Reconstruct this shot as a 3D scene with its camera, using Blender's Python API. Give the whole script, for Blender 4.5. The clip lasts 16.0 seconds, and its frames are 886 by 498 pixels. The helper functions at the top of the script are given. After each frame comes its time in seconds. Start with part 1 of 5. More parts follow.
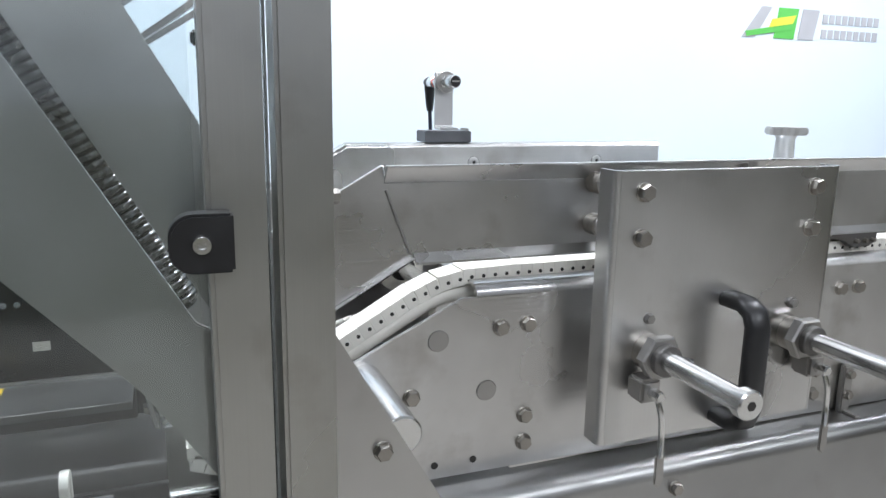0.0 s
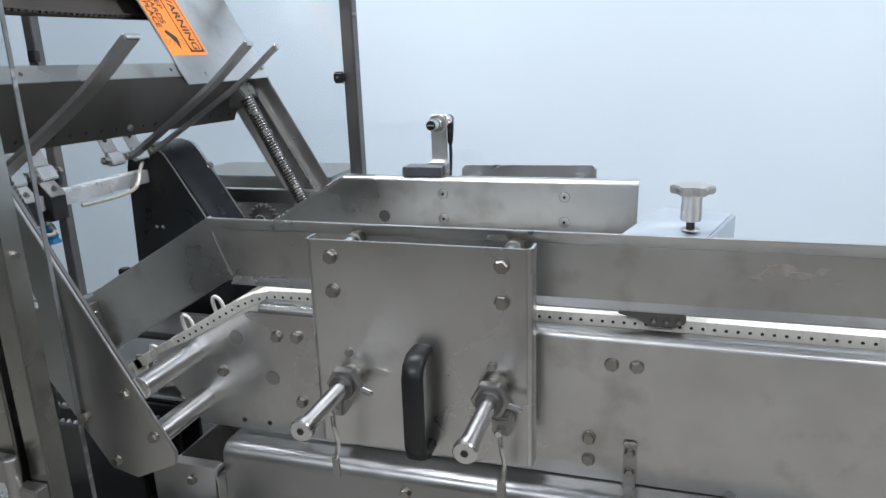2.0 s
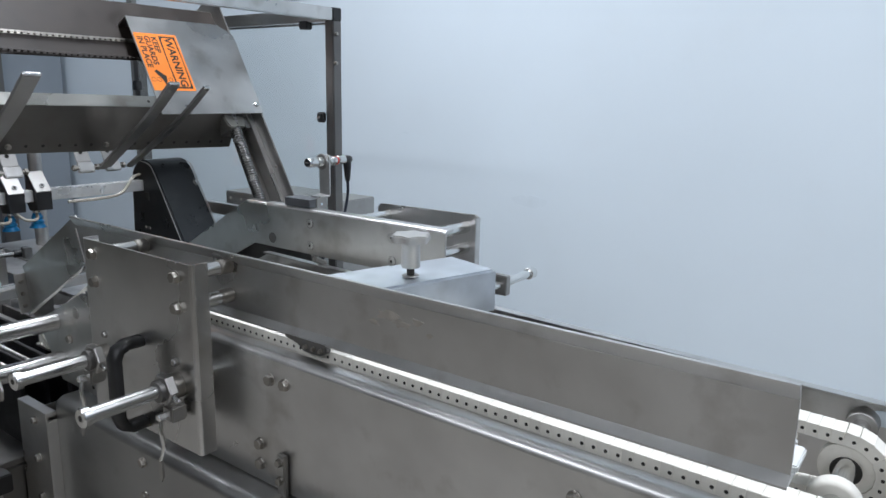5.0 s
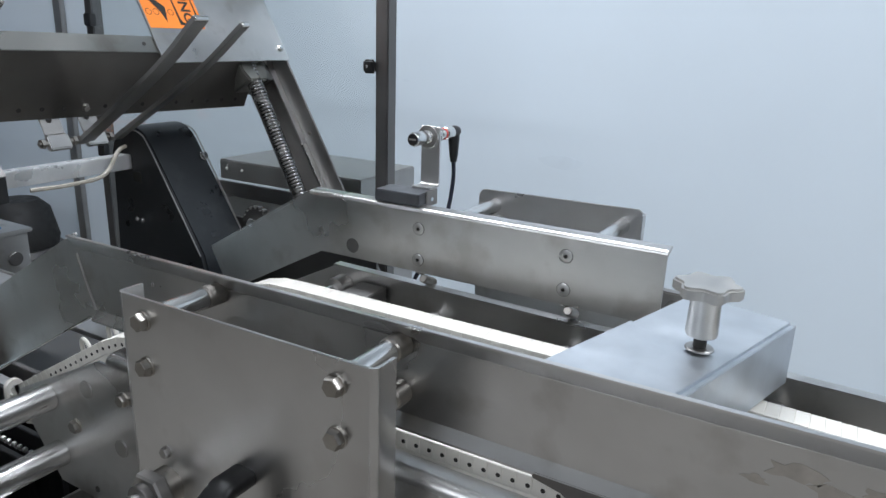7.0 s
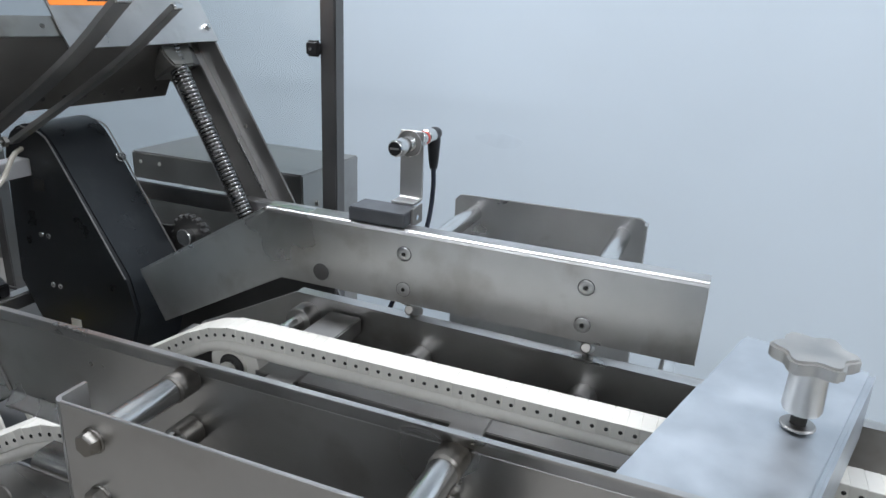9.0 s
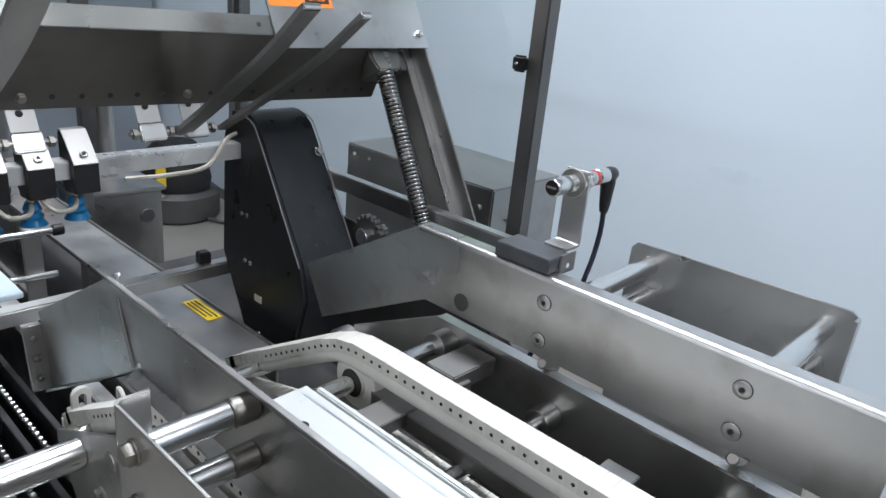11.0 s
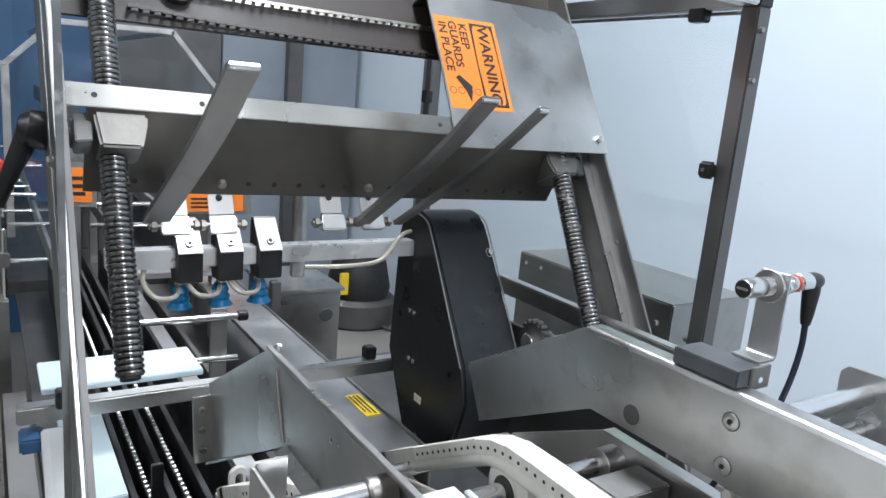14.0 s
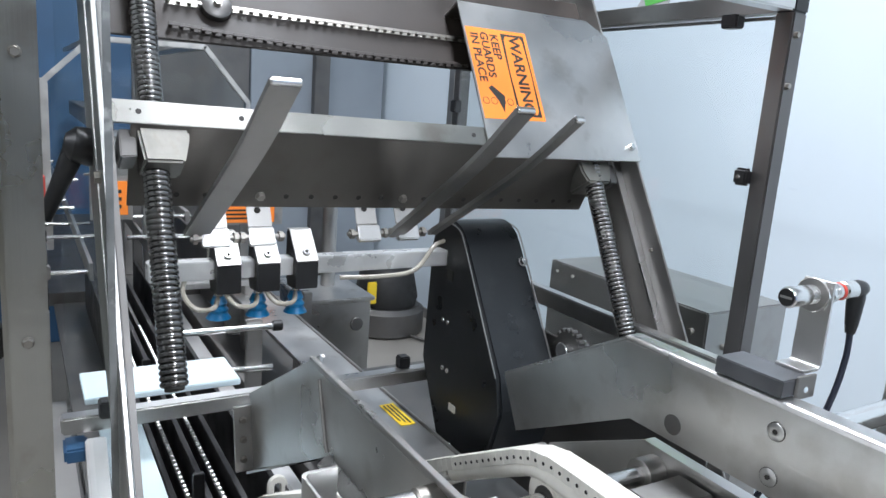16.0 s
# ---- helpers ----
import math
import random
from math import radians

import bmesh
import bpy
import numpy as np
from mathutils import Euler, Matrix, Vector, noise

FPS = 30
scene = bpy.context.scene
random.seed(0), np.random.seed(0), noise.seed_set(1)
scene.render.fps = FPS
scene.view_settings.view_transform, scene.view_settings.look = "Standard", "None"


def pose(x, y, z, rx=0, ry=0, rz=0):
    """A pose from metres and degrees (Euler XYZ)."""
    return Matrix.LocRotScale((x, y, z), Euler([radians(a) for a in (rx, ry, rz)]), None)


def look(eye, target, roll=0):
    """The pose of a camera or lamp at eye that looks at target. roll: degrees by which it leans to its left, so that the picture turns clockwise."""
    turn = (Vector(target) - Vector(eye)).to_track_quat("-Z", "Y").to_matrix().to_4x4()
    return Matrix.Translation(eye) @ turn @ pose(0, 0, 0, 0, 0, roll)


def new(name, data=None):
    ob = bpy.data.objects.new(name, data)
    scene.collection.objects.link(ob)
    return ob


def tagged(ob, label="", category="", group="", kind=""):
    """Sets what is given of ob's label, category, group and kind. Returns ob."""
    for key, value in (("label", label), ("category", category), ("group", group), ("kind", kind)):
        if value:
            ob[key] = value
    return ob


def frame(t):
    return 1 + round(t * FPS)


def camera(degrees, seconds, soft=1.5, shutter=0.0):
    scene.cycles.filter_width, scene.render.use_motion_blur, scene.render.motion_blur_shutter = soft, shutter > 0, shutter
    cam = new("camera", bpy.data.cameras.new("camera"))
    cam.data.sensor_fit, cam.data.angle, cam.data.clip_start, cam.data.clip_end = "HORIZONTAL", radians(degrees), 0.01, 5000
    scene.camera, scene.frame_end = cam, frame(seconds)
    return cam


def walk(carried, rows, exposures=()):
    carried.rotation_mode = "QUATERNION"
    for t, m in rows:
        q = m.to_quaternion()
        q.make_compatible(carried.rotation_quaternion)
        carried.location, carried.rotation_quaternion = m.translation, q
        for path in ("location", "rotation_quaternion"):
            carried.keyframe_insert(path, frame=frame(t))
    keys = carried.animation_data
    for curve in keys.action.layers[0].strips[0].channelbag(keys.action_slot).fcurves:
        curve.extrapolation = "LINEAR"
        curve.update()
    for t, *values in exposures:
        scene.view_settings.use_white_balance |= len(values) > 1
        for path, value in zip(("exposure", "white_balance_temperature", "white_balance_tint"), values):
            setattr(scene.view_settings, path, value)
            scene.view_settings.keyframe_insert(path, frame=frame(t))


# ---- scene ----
cam = camera(63.8, 16.0)
PATH = [
    (0, (-0.001, 0.004, 1.116), (0.701, 1.831, 0.701), 1.0),
    (0.5, (0.104, -0.095, 1.178), (0.566, 1.798, 0.73), 1.5),
    (1, (0.31, -0.095, 1.184), (0.451, 1.842, 0.705), -0.7),
    (1.5, (0.552, -0.124, 1.217), (0.292, 1.791, 0.704), -1.8),
    (2, (0.761, -0.188, 1.266), (0.187, 1.649, 0.722), -2.0),
    (2.5, (0.978, -0.213, 1.267), (0.191, 1.542, 0.719), -1.5),
    (3, (1.23, -0.213, 1.244), (0.213, 1.447, 0.787), 1.7),
    (3.5, (1.44, -0.224, 1.232), (0.282, 1.344, 0.786), 1.3),
    (4, (1.557, -0.116, 1.244), (0.367, 1.419, 0.766), 0.5),
    (4.5, (1.524, 0.003, 1.267), (0.296, 1.507, 0.788), 1.0),
    (5, (1.406, 0.017, 1.276), (0.256, 1.597, 0.848), 1.2),
    (5.2, (1.367, 0.021, 1.277), (0.238, 1.616, 0.849), 0.7),
    (7.3, (0.828, 0.219, 1.272), (-0.057, 1.911, 0.677), 2.3),
    (7.5, (0.802, 0.245, 1.267), (-0.035, 1.961, 0.671), 2.5),
    (8, (0.765, 0.284, 1.261), (0.016, 2.031, 0.638), 2.9),
    (8.2, (0.741, 0.27, 1.267), (0.023, 2.023, 0.627), 3.3),
    (10.3, (0.721, 0.285, 1.344), (0.029, 2.014, 0.615), 1.7),
    (10.5, (0.732, 0.323, 1.348), (-0.109, 1.964, 0.572), -0.3),
    (11, (0.766, 0.383, 1.324), (-0.472, 1.786, 0.618), 5.7),
    (11.5, (0.769, 0.405, 1.302), (-0.646, 1.676, 0.683), 5.3),
    (12, (0.764, 0.405, 1.306), (-0.756, 1.624, 0.854), 8.3),
    (12.5, (0.764, 0.412, 1.295), (-0.847, 1.549, 0.963), 6.7),
    (13, (0.763, 0.412, 1.291), (-0.891, 1.486, 0.957), 5.9),
    (13.5, (0.762, 0.407, 1.288), (-0.883, 1.48, 0.909), 5.3),
    (14, (0.751, 0.409, 1.282), (-0.884, 1.484, 0.866), 5.1),
    (14.5, (0.755, 0.402, 1.284), (-0.89, 1.459, 0.864), 4.7),
    (15, (0.753, 0.401, 1.283), (-0.904, 1.443, 0.874), 4.4),
    (15.5, (0.751, 0.398, 1.283), (-0.919, 1.424, 0.882), 4.1),
    (16, (0.747, 0.395, 1.284), (-0.929, 1.412, 0.885), 4.2),
]
walk(cam, [(t, look(eye, target, roll)) for t, eye, target, roll in PATH],
     [(0.0, 0.80), (0.5, 0.48), (1.0, 0.42), (1.5, 0.35), (2.5, 0.33), (3.5, 0.27), (4.0, 0.18), (5.0, 0.0), (10.5, 0.0), (11.5, 0.18), (12.5, 0.36), (14.5, 0.42), (16.0, 0.52)])

# ---- light ----
world = bpy.data.worlds.new("world")
scene.world = world
world.use_nodes = True
world.node_tree.nodes["Background"].inputs[0].default_value = (0.75, 0.85, 1.0, 1)
world.node_tree.nodes["Background"].inputs[1].default_value = 0.15


def ceiling_lamp(x, y, sx, sy, watts):
    lamp = bpy.data.lights.new("ceiling_lamp", "AREA")
    lamp.shape, lamp.size, lamp.size_y, lamp.energy = "RECTANGLE", sx, sy, watts
    lamp.color = (0.87, 0.915, 1.0)
    ob = new("ceiling_lamp", lamp)
    ob.matrix_world = pose(x, y, 2.985, 0, 0, 0)


for lx, ly, watts in ((-3.0, 1.25, 16), (-0.2, 1.05, 58), (2.6, 1.05, 56), (-0.2, -2.1, 38), (2.6, -2.1, 38)):
    ceiling_lamp(lx, ly, 1.5, 0.35, watts)


# ---- materials ----
def material(name, color, rough=0.5, metal=0.0, spread=0.06, scale=8.0, grain=0.0, grain_scale=(300, 300, 4), bump=0.0, stain=0.0, stain_color=(0.2, 0.17, 0.13), random=0.0):
    m = bpy.data.materials.new(name)
    m.use_nodes = True
    nt = m.node_tree
    b = nt.nodes["Principled BSDF"]
    b.inputs["Metallic"].default_value = metal
    tc = nt.nodes.new("ShaderNodeTexCoord")
    big = nt.nodes.new("ShaderNodeTexNoise")
    big.inputs["Scale"].default_value, big.inputs["Detail"].default_value = scale, 5
    nt.links.new(tc.outputs["Object"], big.inputs["Vector"])
    ramp = nt.nodes.new("ShaderNodeMapRange")
    ramp.inputs["From Min"].default_value, ramp.inputs["From Max"].default_value = 0.3, 0.7
    ramp.inputs["To Min"].default_value, ramp.inputs["To Max"].default_value = 1 - spread, 1 + spread
    nt.links.new(big.outputs["Fac"], ramp.inputs["Value"])
    hsv = nt.nodes.new("ShaderNodeHueSaturation")
    hsv.inputs["Color"].default_value = (*color, 1)
    last = ramp.outputs["Result"]
    if random:
        info = nt.nodes.new("ShaderNodeObjectInfo")
        rr = nt.nodes.new("ShaderNodeMapRange")
        rr.inputs["To Min"].default_value, rr.inputs["To Max"].default_value = 1 - random, 1 + random
        nt.links.new(info.outputs["Random"], rr.inputs["Value"])
        mul = nt.nodes.new("ShaderNodeMath")
        mul.operation = "MULTIPLY"
        nt.links.new(last, mul.inputs[0])
        nt.links.new(rr.outputs["Result"], mul.inputs[1])
        last = mul.outputs["Value"]
    nt.links.new(last, hsv.inputs["Value"])
    col = hsv.outputs["Color"]
    if stain:
        st = nt.nodes.new("ShaderNodeTexNoise")
        st.inputs["Scale"].default_value, st.inputs["Detail"].default_value = scale * 2.7, 8
        nt.links.new(tc.outputs["Object"], st.inputs["Vector"])
        cut = nt.nodes.new("ShaderNodeMapRange")
        cut.inputs["From Min"].default_value, cut.inputs["From Max"].default_value = 0.56, 0.72
        cut.inputs["To Max"].default_value = stain
        nt.links.new(st.outputs["Fac"], cut.inputs["Value"])
        mix = nt.nodes.new("ShaderNodeMix")
        mix.data_type = "RGBA"
        mix.inputs["B"].default_value = (*stain_color, 1)
        nt.links.new(cut.outputs["Result"], mix.inputs["Factor"])
        nt.links.new(col, mix.inputs["A"])
        col = mix.outputs["Result"]
    nt.links.new(col, b.inputs["Base Color"])
    rmap = nt.nodes.new("ShaderNodeMapRange")
    rmap.inputs["From Min"].default_value, rmap.inputs["From Max"].default_value = 0.3, 0.7
    rmap.inputs["To Min"].default_value, rmap.inputs["To Max"].default_value = rough * 0.78, rough * 1.28
    nt.links.new(big.outputs["Fac"], rmap.inputs["Value"])
    nt.links.new(rmap.outputs["Result"], b.inputs["Roughness"])
    if grain or bump:
        mp = nt.nodes.new("ShaderNodeMapping")
        mp.inputs["Scale"].default_value = grain_scale
        nt.links.new(tc.outputs["Object"], mp.inputs["Vector"])
        fine = nt.nodes.new("ShaderNodeTexNoise")
        fine.inputs["Scale"].default_value, fine.inputs["Detail"].default_value = 1.0, 4
        nt.links.new(mp.outputs["Vector"], fine.inputs["Vector"])
        bp = nt.nodes.new("ShaderNodeBump")
        bp.inputs["Strength"].default_value, bp.inputs["Distance"].default_value = grain or bump, 0.0006
        nt.links.new(fine.outputs["Fac"], bp.inputs["Height"])
        nt.links.new(bp.outputs["Normal"], b.inputs["Normal"])
    return m


# darker copy of the steel: the base panel's dim low reflections in its colour
STEEL_BASE = material("brushed_steel_base", (0.36, 0.36, 0.355), 0.34, 1.0, 0.15, 5, grain=0.14, grain_scale=(6, 6, 420), stain=0.25)
STEEL_POST = material("worn_tube_steel", (0.42, 0.42, 0.395), 0.30, 1.0, 0.16, 6, grain=0.14, grain_scale=(420, 420, 6), stain=0.35, stain_color=(0.17, 0.13, 0.09))
STEEL_PLATE = material("brushed_plate_steel", (0.50, 0.495, 0.48), 0.36, 1.0, 0.15, 5, grain=0.14, grain_scale=(6, 6, 420), stain=0.25)
STEEL = material("brushed_steel", (0.59, 0.585, 0.575), 0.32, 1.0, 0.18, 6, grain=0.18, grain_scale=(6, 6, 420), stain=0.32)
STEEL_V = material("brushed_steel_upright", (0.60, 0.595, 0.585), 0.30, 1.0, 0.17, 5, grain=0.18, grain_scale=(420, 420, 6), stain=0.22)
STEEL_DULL = material("dull_steel", (0.40, 0.39, 0.375), 0.42, 1.0, 0.12, 9, grain=0.08, grain_scale=(60, 60, 60), stain=0.15)
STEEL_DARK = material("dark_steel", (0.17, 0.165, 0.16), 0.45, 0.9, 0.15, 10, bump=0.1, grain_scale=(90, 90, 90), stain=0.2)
# steel with the shade of the downward crossbar face put into its colour
STEEL_BROWN = material("shaded_brown_steel", (0.165, 0.157, 0.147), 0.36, 1.0, 0.16, 7, grain=0.12, grain_scale=(60, 6, 420), stain=0.25, stain_color=(0.12, 0.10, 0.08))
STEEL_BRIGHT = material("bright_ground_steel", (0.74, 0.74, 0.73), 0.30, 0.55, 0.08, 14, grain=0.10, grain_scale=(420, 6, 420), stain=0.12)
CAST = material("cast_grey_steel", (0.24, 0.232, 0.212), 0.46, 0.9, 0.16, 35, bump=0.25, grain_scale=(220, 220, 220), stain=0.25)
CHROME = material("polished_steel", (0.70, 0.70, 0.69), 0.21, 1.0, 0.05, 20)
BOLT = material("bolt_steel", (0.36, 0.34, 0.31), 0.36, 1.0, 0.12, 60, stain=0.25, random=0.12)
GALV = material("galvanised_sheet", (0.58, 0.62, 0.66), 0.40, 0.85, 0.12, 22, bump=0.06, grain_scale=(120, 120, 120))
ALUMINIUM = material("cast_aluminium", (0.55, 0.54, 0.52), 0.45, 1.0, 0.10, 40, bump=0.2, grain_scale=(260, 260, 260))
BLACK = material("black_plastic", (0.012, 0.012, 0.013), 0.38, 0.0, 0.25, 30, bump=0.12, grain_scale=(700, 700, 700))
BLACK_GUARD = material("black_painted_guard", (0.010, 0.012, 0.014), 0.32, 0.0, 0.3, 14, bump=0.08, grain_scale=(500, 500, 500), stain=0.10, stain_color=(0.08, 0.08, 0.08))
RUBBER = material("black_rubber", (0.015, 0.015, 0.015), 0.6, 0.0, 0.2, 30)
WHITE = material("white_plastic", (0.75, 0.725, 0.66), 0.42, 0.0, 0.05, 25, stain=0.22, stain_color=(0.42, 0.38, 0.30), random=0.06)
SCREW = material("screw_steel", (0.27, 0.265, 0.26), 0.24, 1.0, 0.12, 30, stain=0.25)
BLUE_GREY = material("blue_grey_sheet", (0.30, 0.34, 0.38), 0.5, 0.1, 0.08, 3)
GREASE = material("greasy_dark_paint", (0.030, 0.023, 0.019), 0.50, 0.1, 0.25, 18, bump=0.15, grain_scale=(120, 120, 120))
HOLE = material("dark_hole", (0.03, 0.028, 0.025), 0.7)
BLUE = material("blue_silicone", (0.006, 0.17, 0.38), 0.32, 0.0, 0.1, 40)
TUBE = material("clear_hose", (0.40, 0.37, 0.31), 0.25, 0.0, 0.08, 60)
ORANGE = material("orange_label", (0.90, 0.24, 0.03), 0.45, 0.0, 0.03, 30)
YELLOW = material("yellow_label", (0.85, 0.60, 0.03), 0.45, 0.0, 0.03, 30)
INK = material("label_ink", (0.02, 0.018, 0.016), 0.5)
SLIDE = material("white_slide_plastic", (0.66, 0.68, 0.67), 0.35, 0.0, 0.06, 12, stain=0.15, stain_color=(0.5, 0.47, 0.40))
SLATE = material("slate_grey_block", (0.13, 0.135, 0.145), 0.42, 0.6, 0.12, 40, bump=0.1, grain_scale=(200, 200, 200))
CABLE = material("blue_black_cable", (0.012, 0.016, 0.032), 0.5, 0.0, 0.2, 30)
RED = material("red_plastic", (0.55, 0.05, 0.03), 0.35)
WALL = material("painted_wall", (0.69, 0.775, 0.84), 0.6, 0.0, 0.025, 1.3, bump=0.08, grain_scale=(90, 90, 90), stain=0.04, stain_color=(0.55, 0.54, 0.5))
# grey and blue of unseen walls, set by how the steel mirrors them
WALL_GREY = material("grey_reflection_wall", (0.27, 0.27, 0.28), 0.7, 0.0, 0.08, 1.5, bump=0.1, grain_scale=(60, 60, 60))
WALL_BLUE = material("blue_reflection_wall", (0.32, 0.42, 0.58), 0.7, 0.0, 0.05, 1.5, bump=0.1, grain_scale=(60, 60, 60))
# olive for unseen walls, picked for its dark reflection in the steel
WALL_OLIVE = material("olive_reflection_wall", (0.135, 0.128, 0.098), 0.7, 0.0, 0.08, 1.5, bump=0.1, grain_scale=(60, 60, 60))
CEIL = material("ceiling_paint", (0.75, 0.77, 0.78), 0.8, 0.0, 0.03, 2)
CONCRETE = material("concrete_floor", (0.31, 0.29, 0.26), 0.55, 0.0, 0.14, 2.5, bump=0.2, grain_scale=(70, 70, 70), stain=0.25, stain_color=(0.28, 0.26, 0.23))
BOARD = material("pale_blue_board", (0.70, 0.82, 0.86), 0.45, 0.0, 0.04, 8)
BLUE_PAINT = material("blue_paint", (0.035, 0.10, 0.20), 0.45, 0.0, 0.1, 6)
RUSTY = material("rusty_bearing", (0.16, 0.07, 0.04), 0.6, 0.5, 0.3, 40)
GREY_LOGO = material("grey_print", (0.45, 0.45, 0.47), 0.5)
GREEN_LOGO = material("green_print", (0.12, 0.50, 0.10), 0.5)
YELLOW_LOGO = material("yellow_print", (0.75, 0.75, 0.08), 0.5)


def clear_material():
    m = bpy.data.materials.new("clear_polycarbonate")
    m.use_nodes = True
    nt = m.node_tree
    for n in list(nt.nodes):
        if n.type == "BSDF_PRINCIPLED":
            nt.nodes.remove(n)
    out = nt.nodes["Material Output"]
    a, g, mix = (nt.nodes.new(k) for k in ("ShaderNodeBsdfTransparent", "ShaderNodeBsdfGlossy", "ShaderNodeMixShader"))
    a.inputs["Color"].default_value = (0.96, 0.975, 0.975, 1)
    g.inputs["Roughness"].default_value = 0.06
    mix.inputs[0].default_value = 0.05
    nt.links.new(a.outputs[0], mix.inputs[1])
    nt.links.new(g.outputs[0], mix.inputs[2])
    nt.links.new(mix.outputs[0], out.inputs["Surface"])
    return m


CLEAR = clear_material()
EDGE = material("panel_edge", (0.22, 0.23, 0.23), 0.18, 0.0, 0.35, 22, stain=0.45, stain_color=(0.75, 0.76, 0.74))


# ---- mesh tools ----
def mesh_of(name, bm, mats, smooth=35):
    bmesh.ops.recalc_face_normals(bm, faces=bm.faces)
    me = bpy.data.meshes.new(name)
    if smooth:
        for f in bm.faces:
            f.smooth = True
        lim = radians(smooth)
        for e in bm.edges:
            if len(e.link_faces) == 2 and e.calc_face_angle(0) > lim:
                e.smooth = False
    bm.to_mesh(me)
    bm.free()
    for m in (mats if isinstance(mats, (list, tuple)) else [mats]):
        me.materials.append(m)
    return me


def attach(ob, parent):
    """Hangs ob, built in world metres, under parent; an empty stands at its base, meshes at the origin."""
    ob.parent = parent
    ob.matrix_parent_inverse = Matrix.Translation(parent.location).inverted() if parent.type == "EMPTY" else Matrix.Identity(4)
    return ob


def part(name, bm, mat, parent=None, label="", smooth=35):
    ob = new(name, mesh_of(name, bm, mat, smooth))
    if parent is not None:
        attach(ob, parent)
    if label:
        tagged(ob, label)
    return ob


def thing(name, label, category, x=0.0, y=0.0, z=0.0, group="", kind=""):
    ob = new(name)
    ob.empty_display_size = 0.05
    ob.location = (x, y, z)
    return tagged(ob, label, category, group, kind)


def bevel(bm, width, segments=2, faces_from=None):
    if width:
        edges = [e for e in bm.edges if len(e.link_faces) == 2 and e.calc_face_angle(0) > 0.5]
        bmesh.ops.bevel(bm, geom=edges, offset=width, segments=segments, affect="EDGES", clamp_overlap=True)
    return bm


def box(x0, x1, y0, y1, z0, z1, b=0.001, seg=2, bm=None, m=None):
    one = bmesh.new()
    bmesh.ops.create_cube(one, size=1)
    for v in one.verts:
        v.co = Vector(((x0 + x1) / 2 + v.co.x * (x1 - x0), (y0 + y1) / 2 + v.co.y * (y1 - y0), (z0 + z1) / 2 + v.co.z * (z1 - z0)))
    bevel(one, b, seg)
    return merge(bm, one, m)


def merge(bm, one, m=None):
    if m is not None:
        bmesh.ops.transform(one, matrix=m, verts=one.verts)
    if bm is None:
        return one
    tmp = bpy.data.meshes.new("tmp")
    one.to_mesh(tmp)
    one.free()
    bm.from_mesh(tmp)
    bpy.data.meshes.remove(tmp)
    return bm


def prism(profile, y0, y1, b=0.001, seg=2, bm=None, m=None, axis="y"):
    """A slab with the outline (x, z), from y0 to y1; axis 'x': outline (y, z) from x0 to x1; 'z': outline (x, y)."""
    one = bmesh.new()
    put = {"y": lambda p, d: (p[0], d, p[1]), "x": lambda p, d: (d, p[0], p[1]), "z": lambda p, d: (p[0], p[1], d)}[axis]
    a = [one.verts.new(put(p, y0)) for p in profile]
    c = [one.verts.new(put(p, y1)) for p in profile]
    one.faces.new(a)
    one.faces.new(c[::-1])
    n = len(profile)
    for i in range(n):
        one.faces.new((a[i], c[i], c[(i + 1) % n], a[(i + 1) % n]))
    bmesh.ops.recalc_face_normals(one, faces=one.faces)
    bevel(one, b, seg)
    return merge(bm, one, m)


def along(p0, p1):
    p0, p1 = Vector(p0), Vector(p1)
    q = (p1 - p0).to_track_quat("Z", "Y").to_matrix().to_4x4()
    return Matrix.Translation(p0) @ q, (p1 - p0).length


def turned(p0, p1, rings, n=24, bm=None, caps=True):
    """A turned body along p0-p1: rings of (share of the length, radius)."""
    m, length = along(p0, p1)
    one = bmesh.new()
    loops = []
    for s, r in rings:
        loops.append([one.verts.new(m @ Vector((r * math.cos(2 * math.pi * i / n), r * math.sin(2 * math.pi * i / n), s * length))) for i in range(n)])
    for a, c in zip(loops, loops[1:]):
        for i in range(n):
            one.faces.new((a[i], a[(i + 1) % n], c[(i + 1) % n], c[i]))
    if caps:
        one.faces.new(loops[0])
        one.faces.new(loops[-1])
    return merge(bm, one)


def rod(p0, p1, r, n=20, bm=None, ch=0.0015):
    length = (Vector(p1) - Vector(p0)).length
    k = min(0.2, ch / length)
    return turned(p0, p1, [(0, r - ch), (k, r), (1 - k, r), (1, r - ch)], n, bm)


def ring(p0, p1, r_out, r_in, n=28, bm=None):
    m, length = along(p0, p1)
    one = bmesh.new()
    prof = [(r_in, 0), (r_out - 0.0008, 0), (r_out, 0.0008), (r_out, length - 0.0008), (r_out - 0.0008, length), (r_in, length)]
    loops = [[one.verts.new(m @ Vector((r * math.cos(2 * math.pi * i / n), r * math.sin(2 * math.pi * i / n), z))) for i in range(n)] for r, z in prof]
    for a, c in zip(loops, loops[1:] + loops[:1]):
        for i in range(n):
            one.faces.new((a[i], a[(i + 1) % n], c[(i + 1) % n], c[i]))
    return merge(bm, one)


def smooth_path(points, steps=8):
    pts = [Vector(p) for p in points]
    ext = [2 * pts[0] - pts[1]] + pts + [2 * pts[-1] - pts[-2]]
    out = []
    for i in range(1, len(ext) - 2):
        p0, p1, p2, p3 = ext[i - 1:i + 3]
        for s in range(steps):
            t = s / steps
            out.append(0.5 * ((2 * p1) + (p2 - p0) * t + (2 * p0 - 5 * p1 + 4 * p2 - p3) * t * t + (3 * p1 - p0 - 3 * p2 + p3) * t ** 3))
    return out + [pts[-1]]


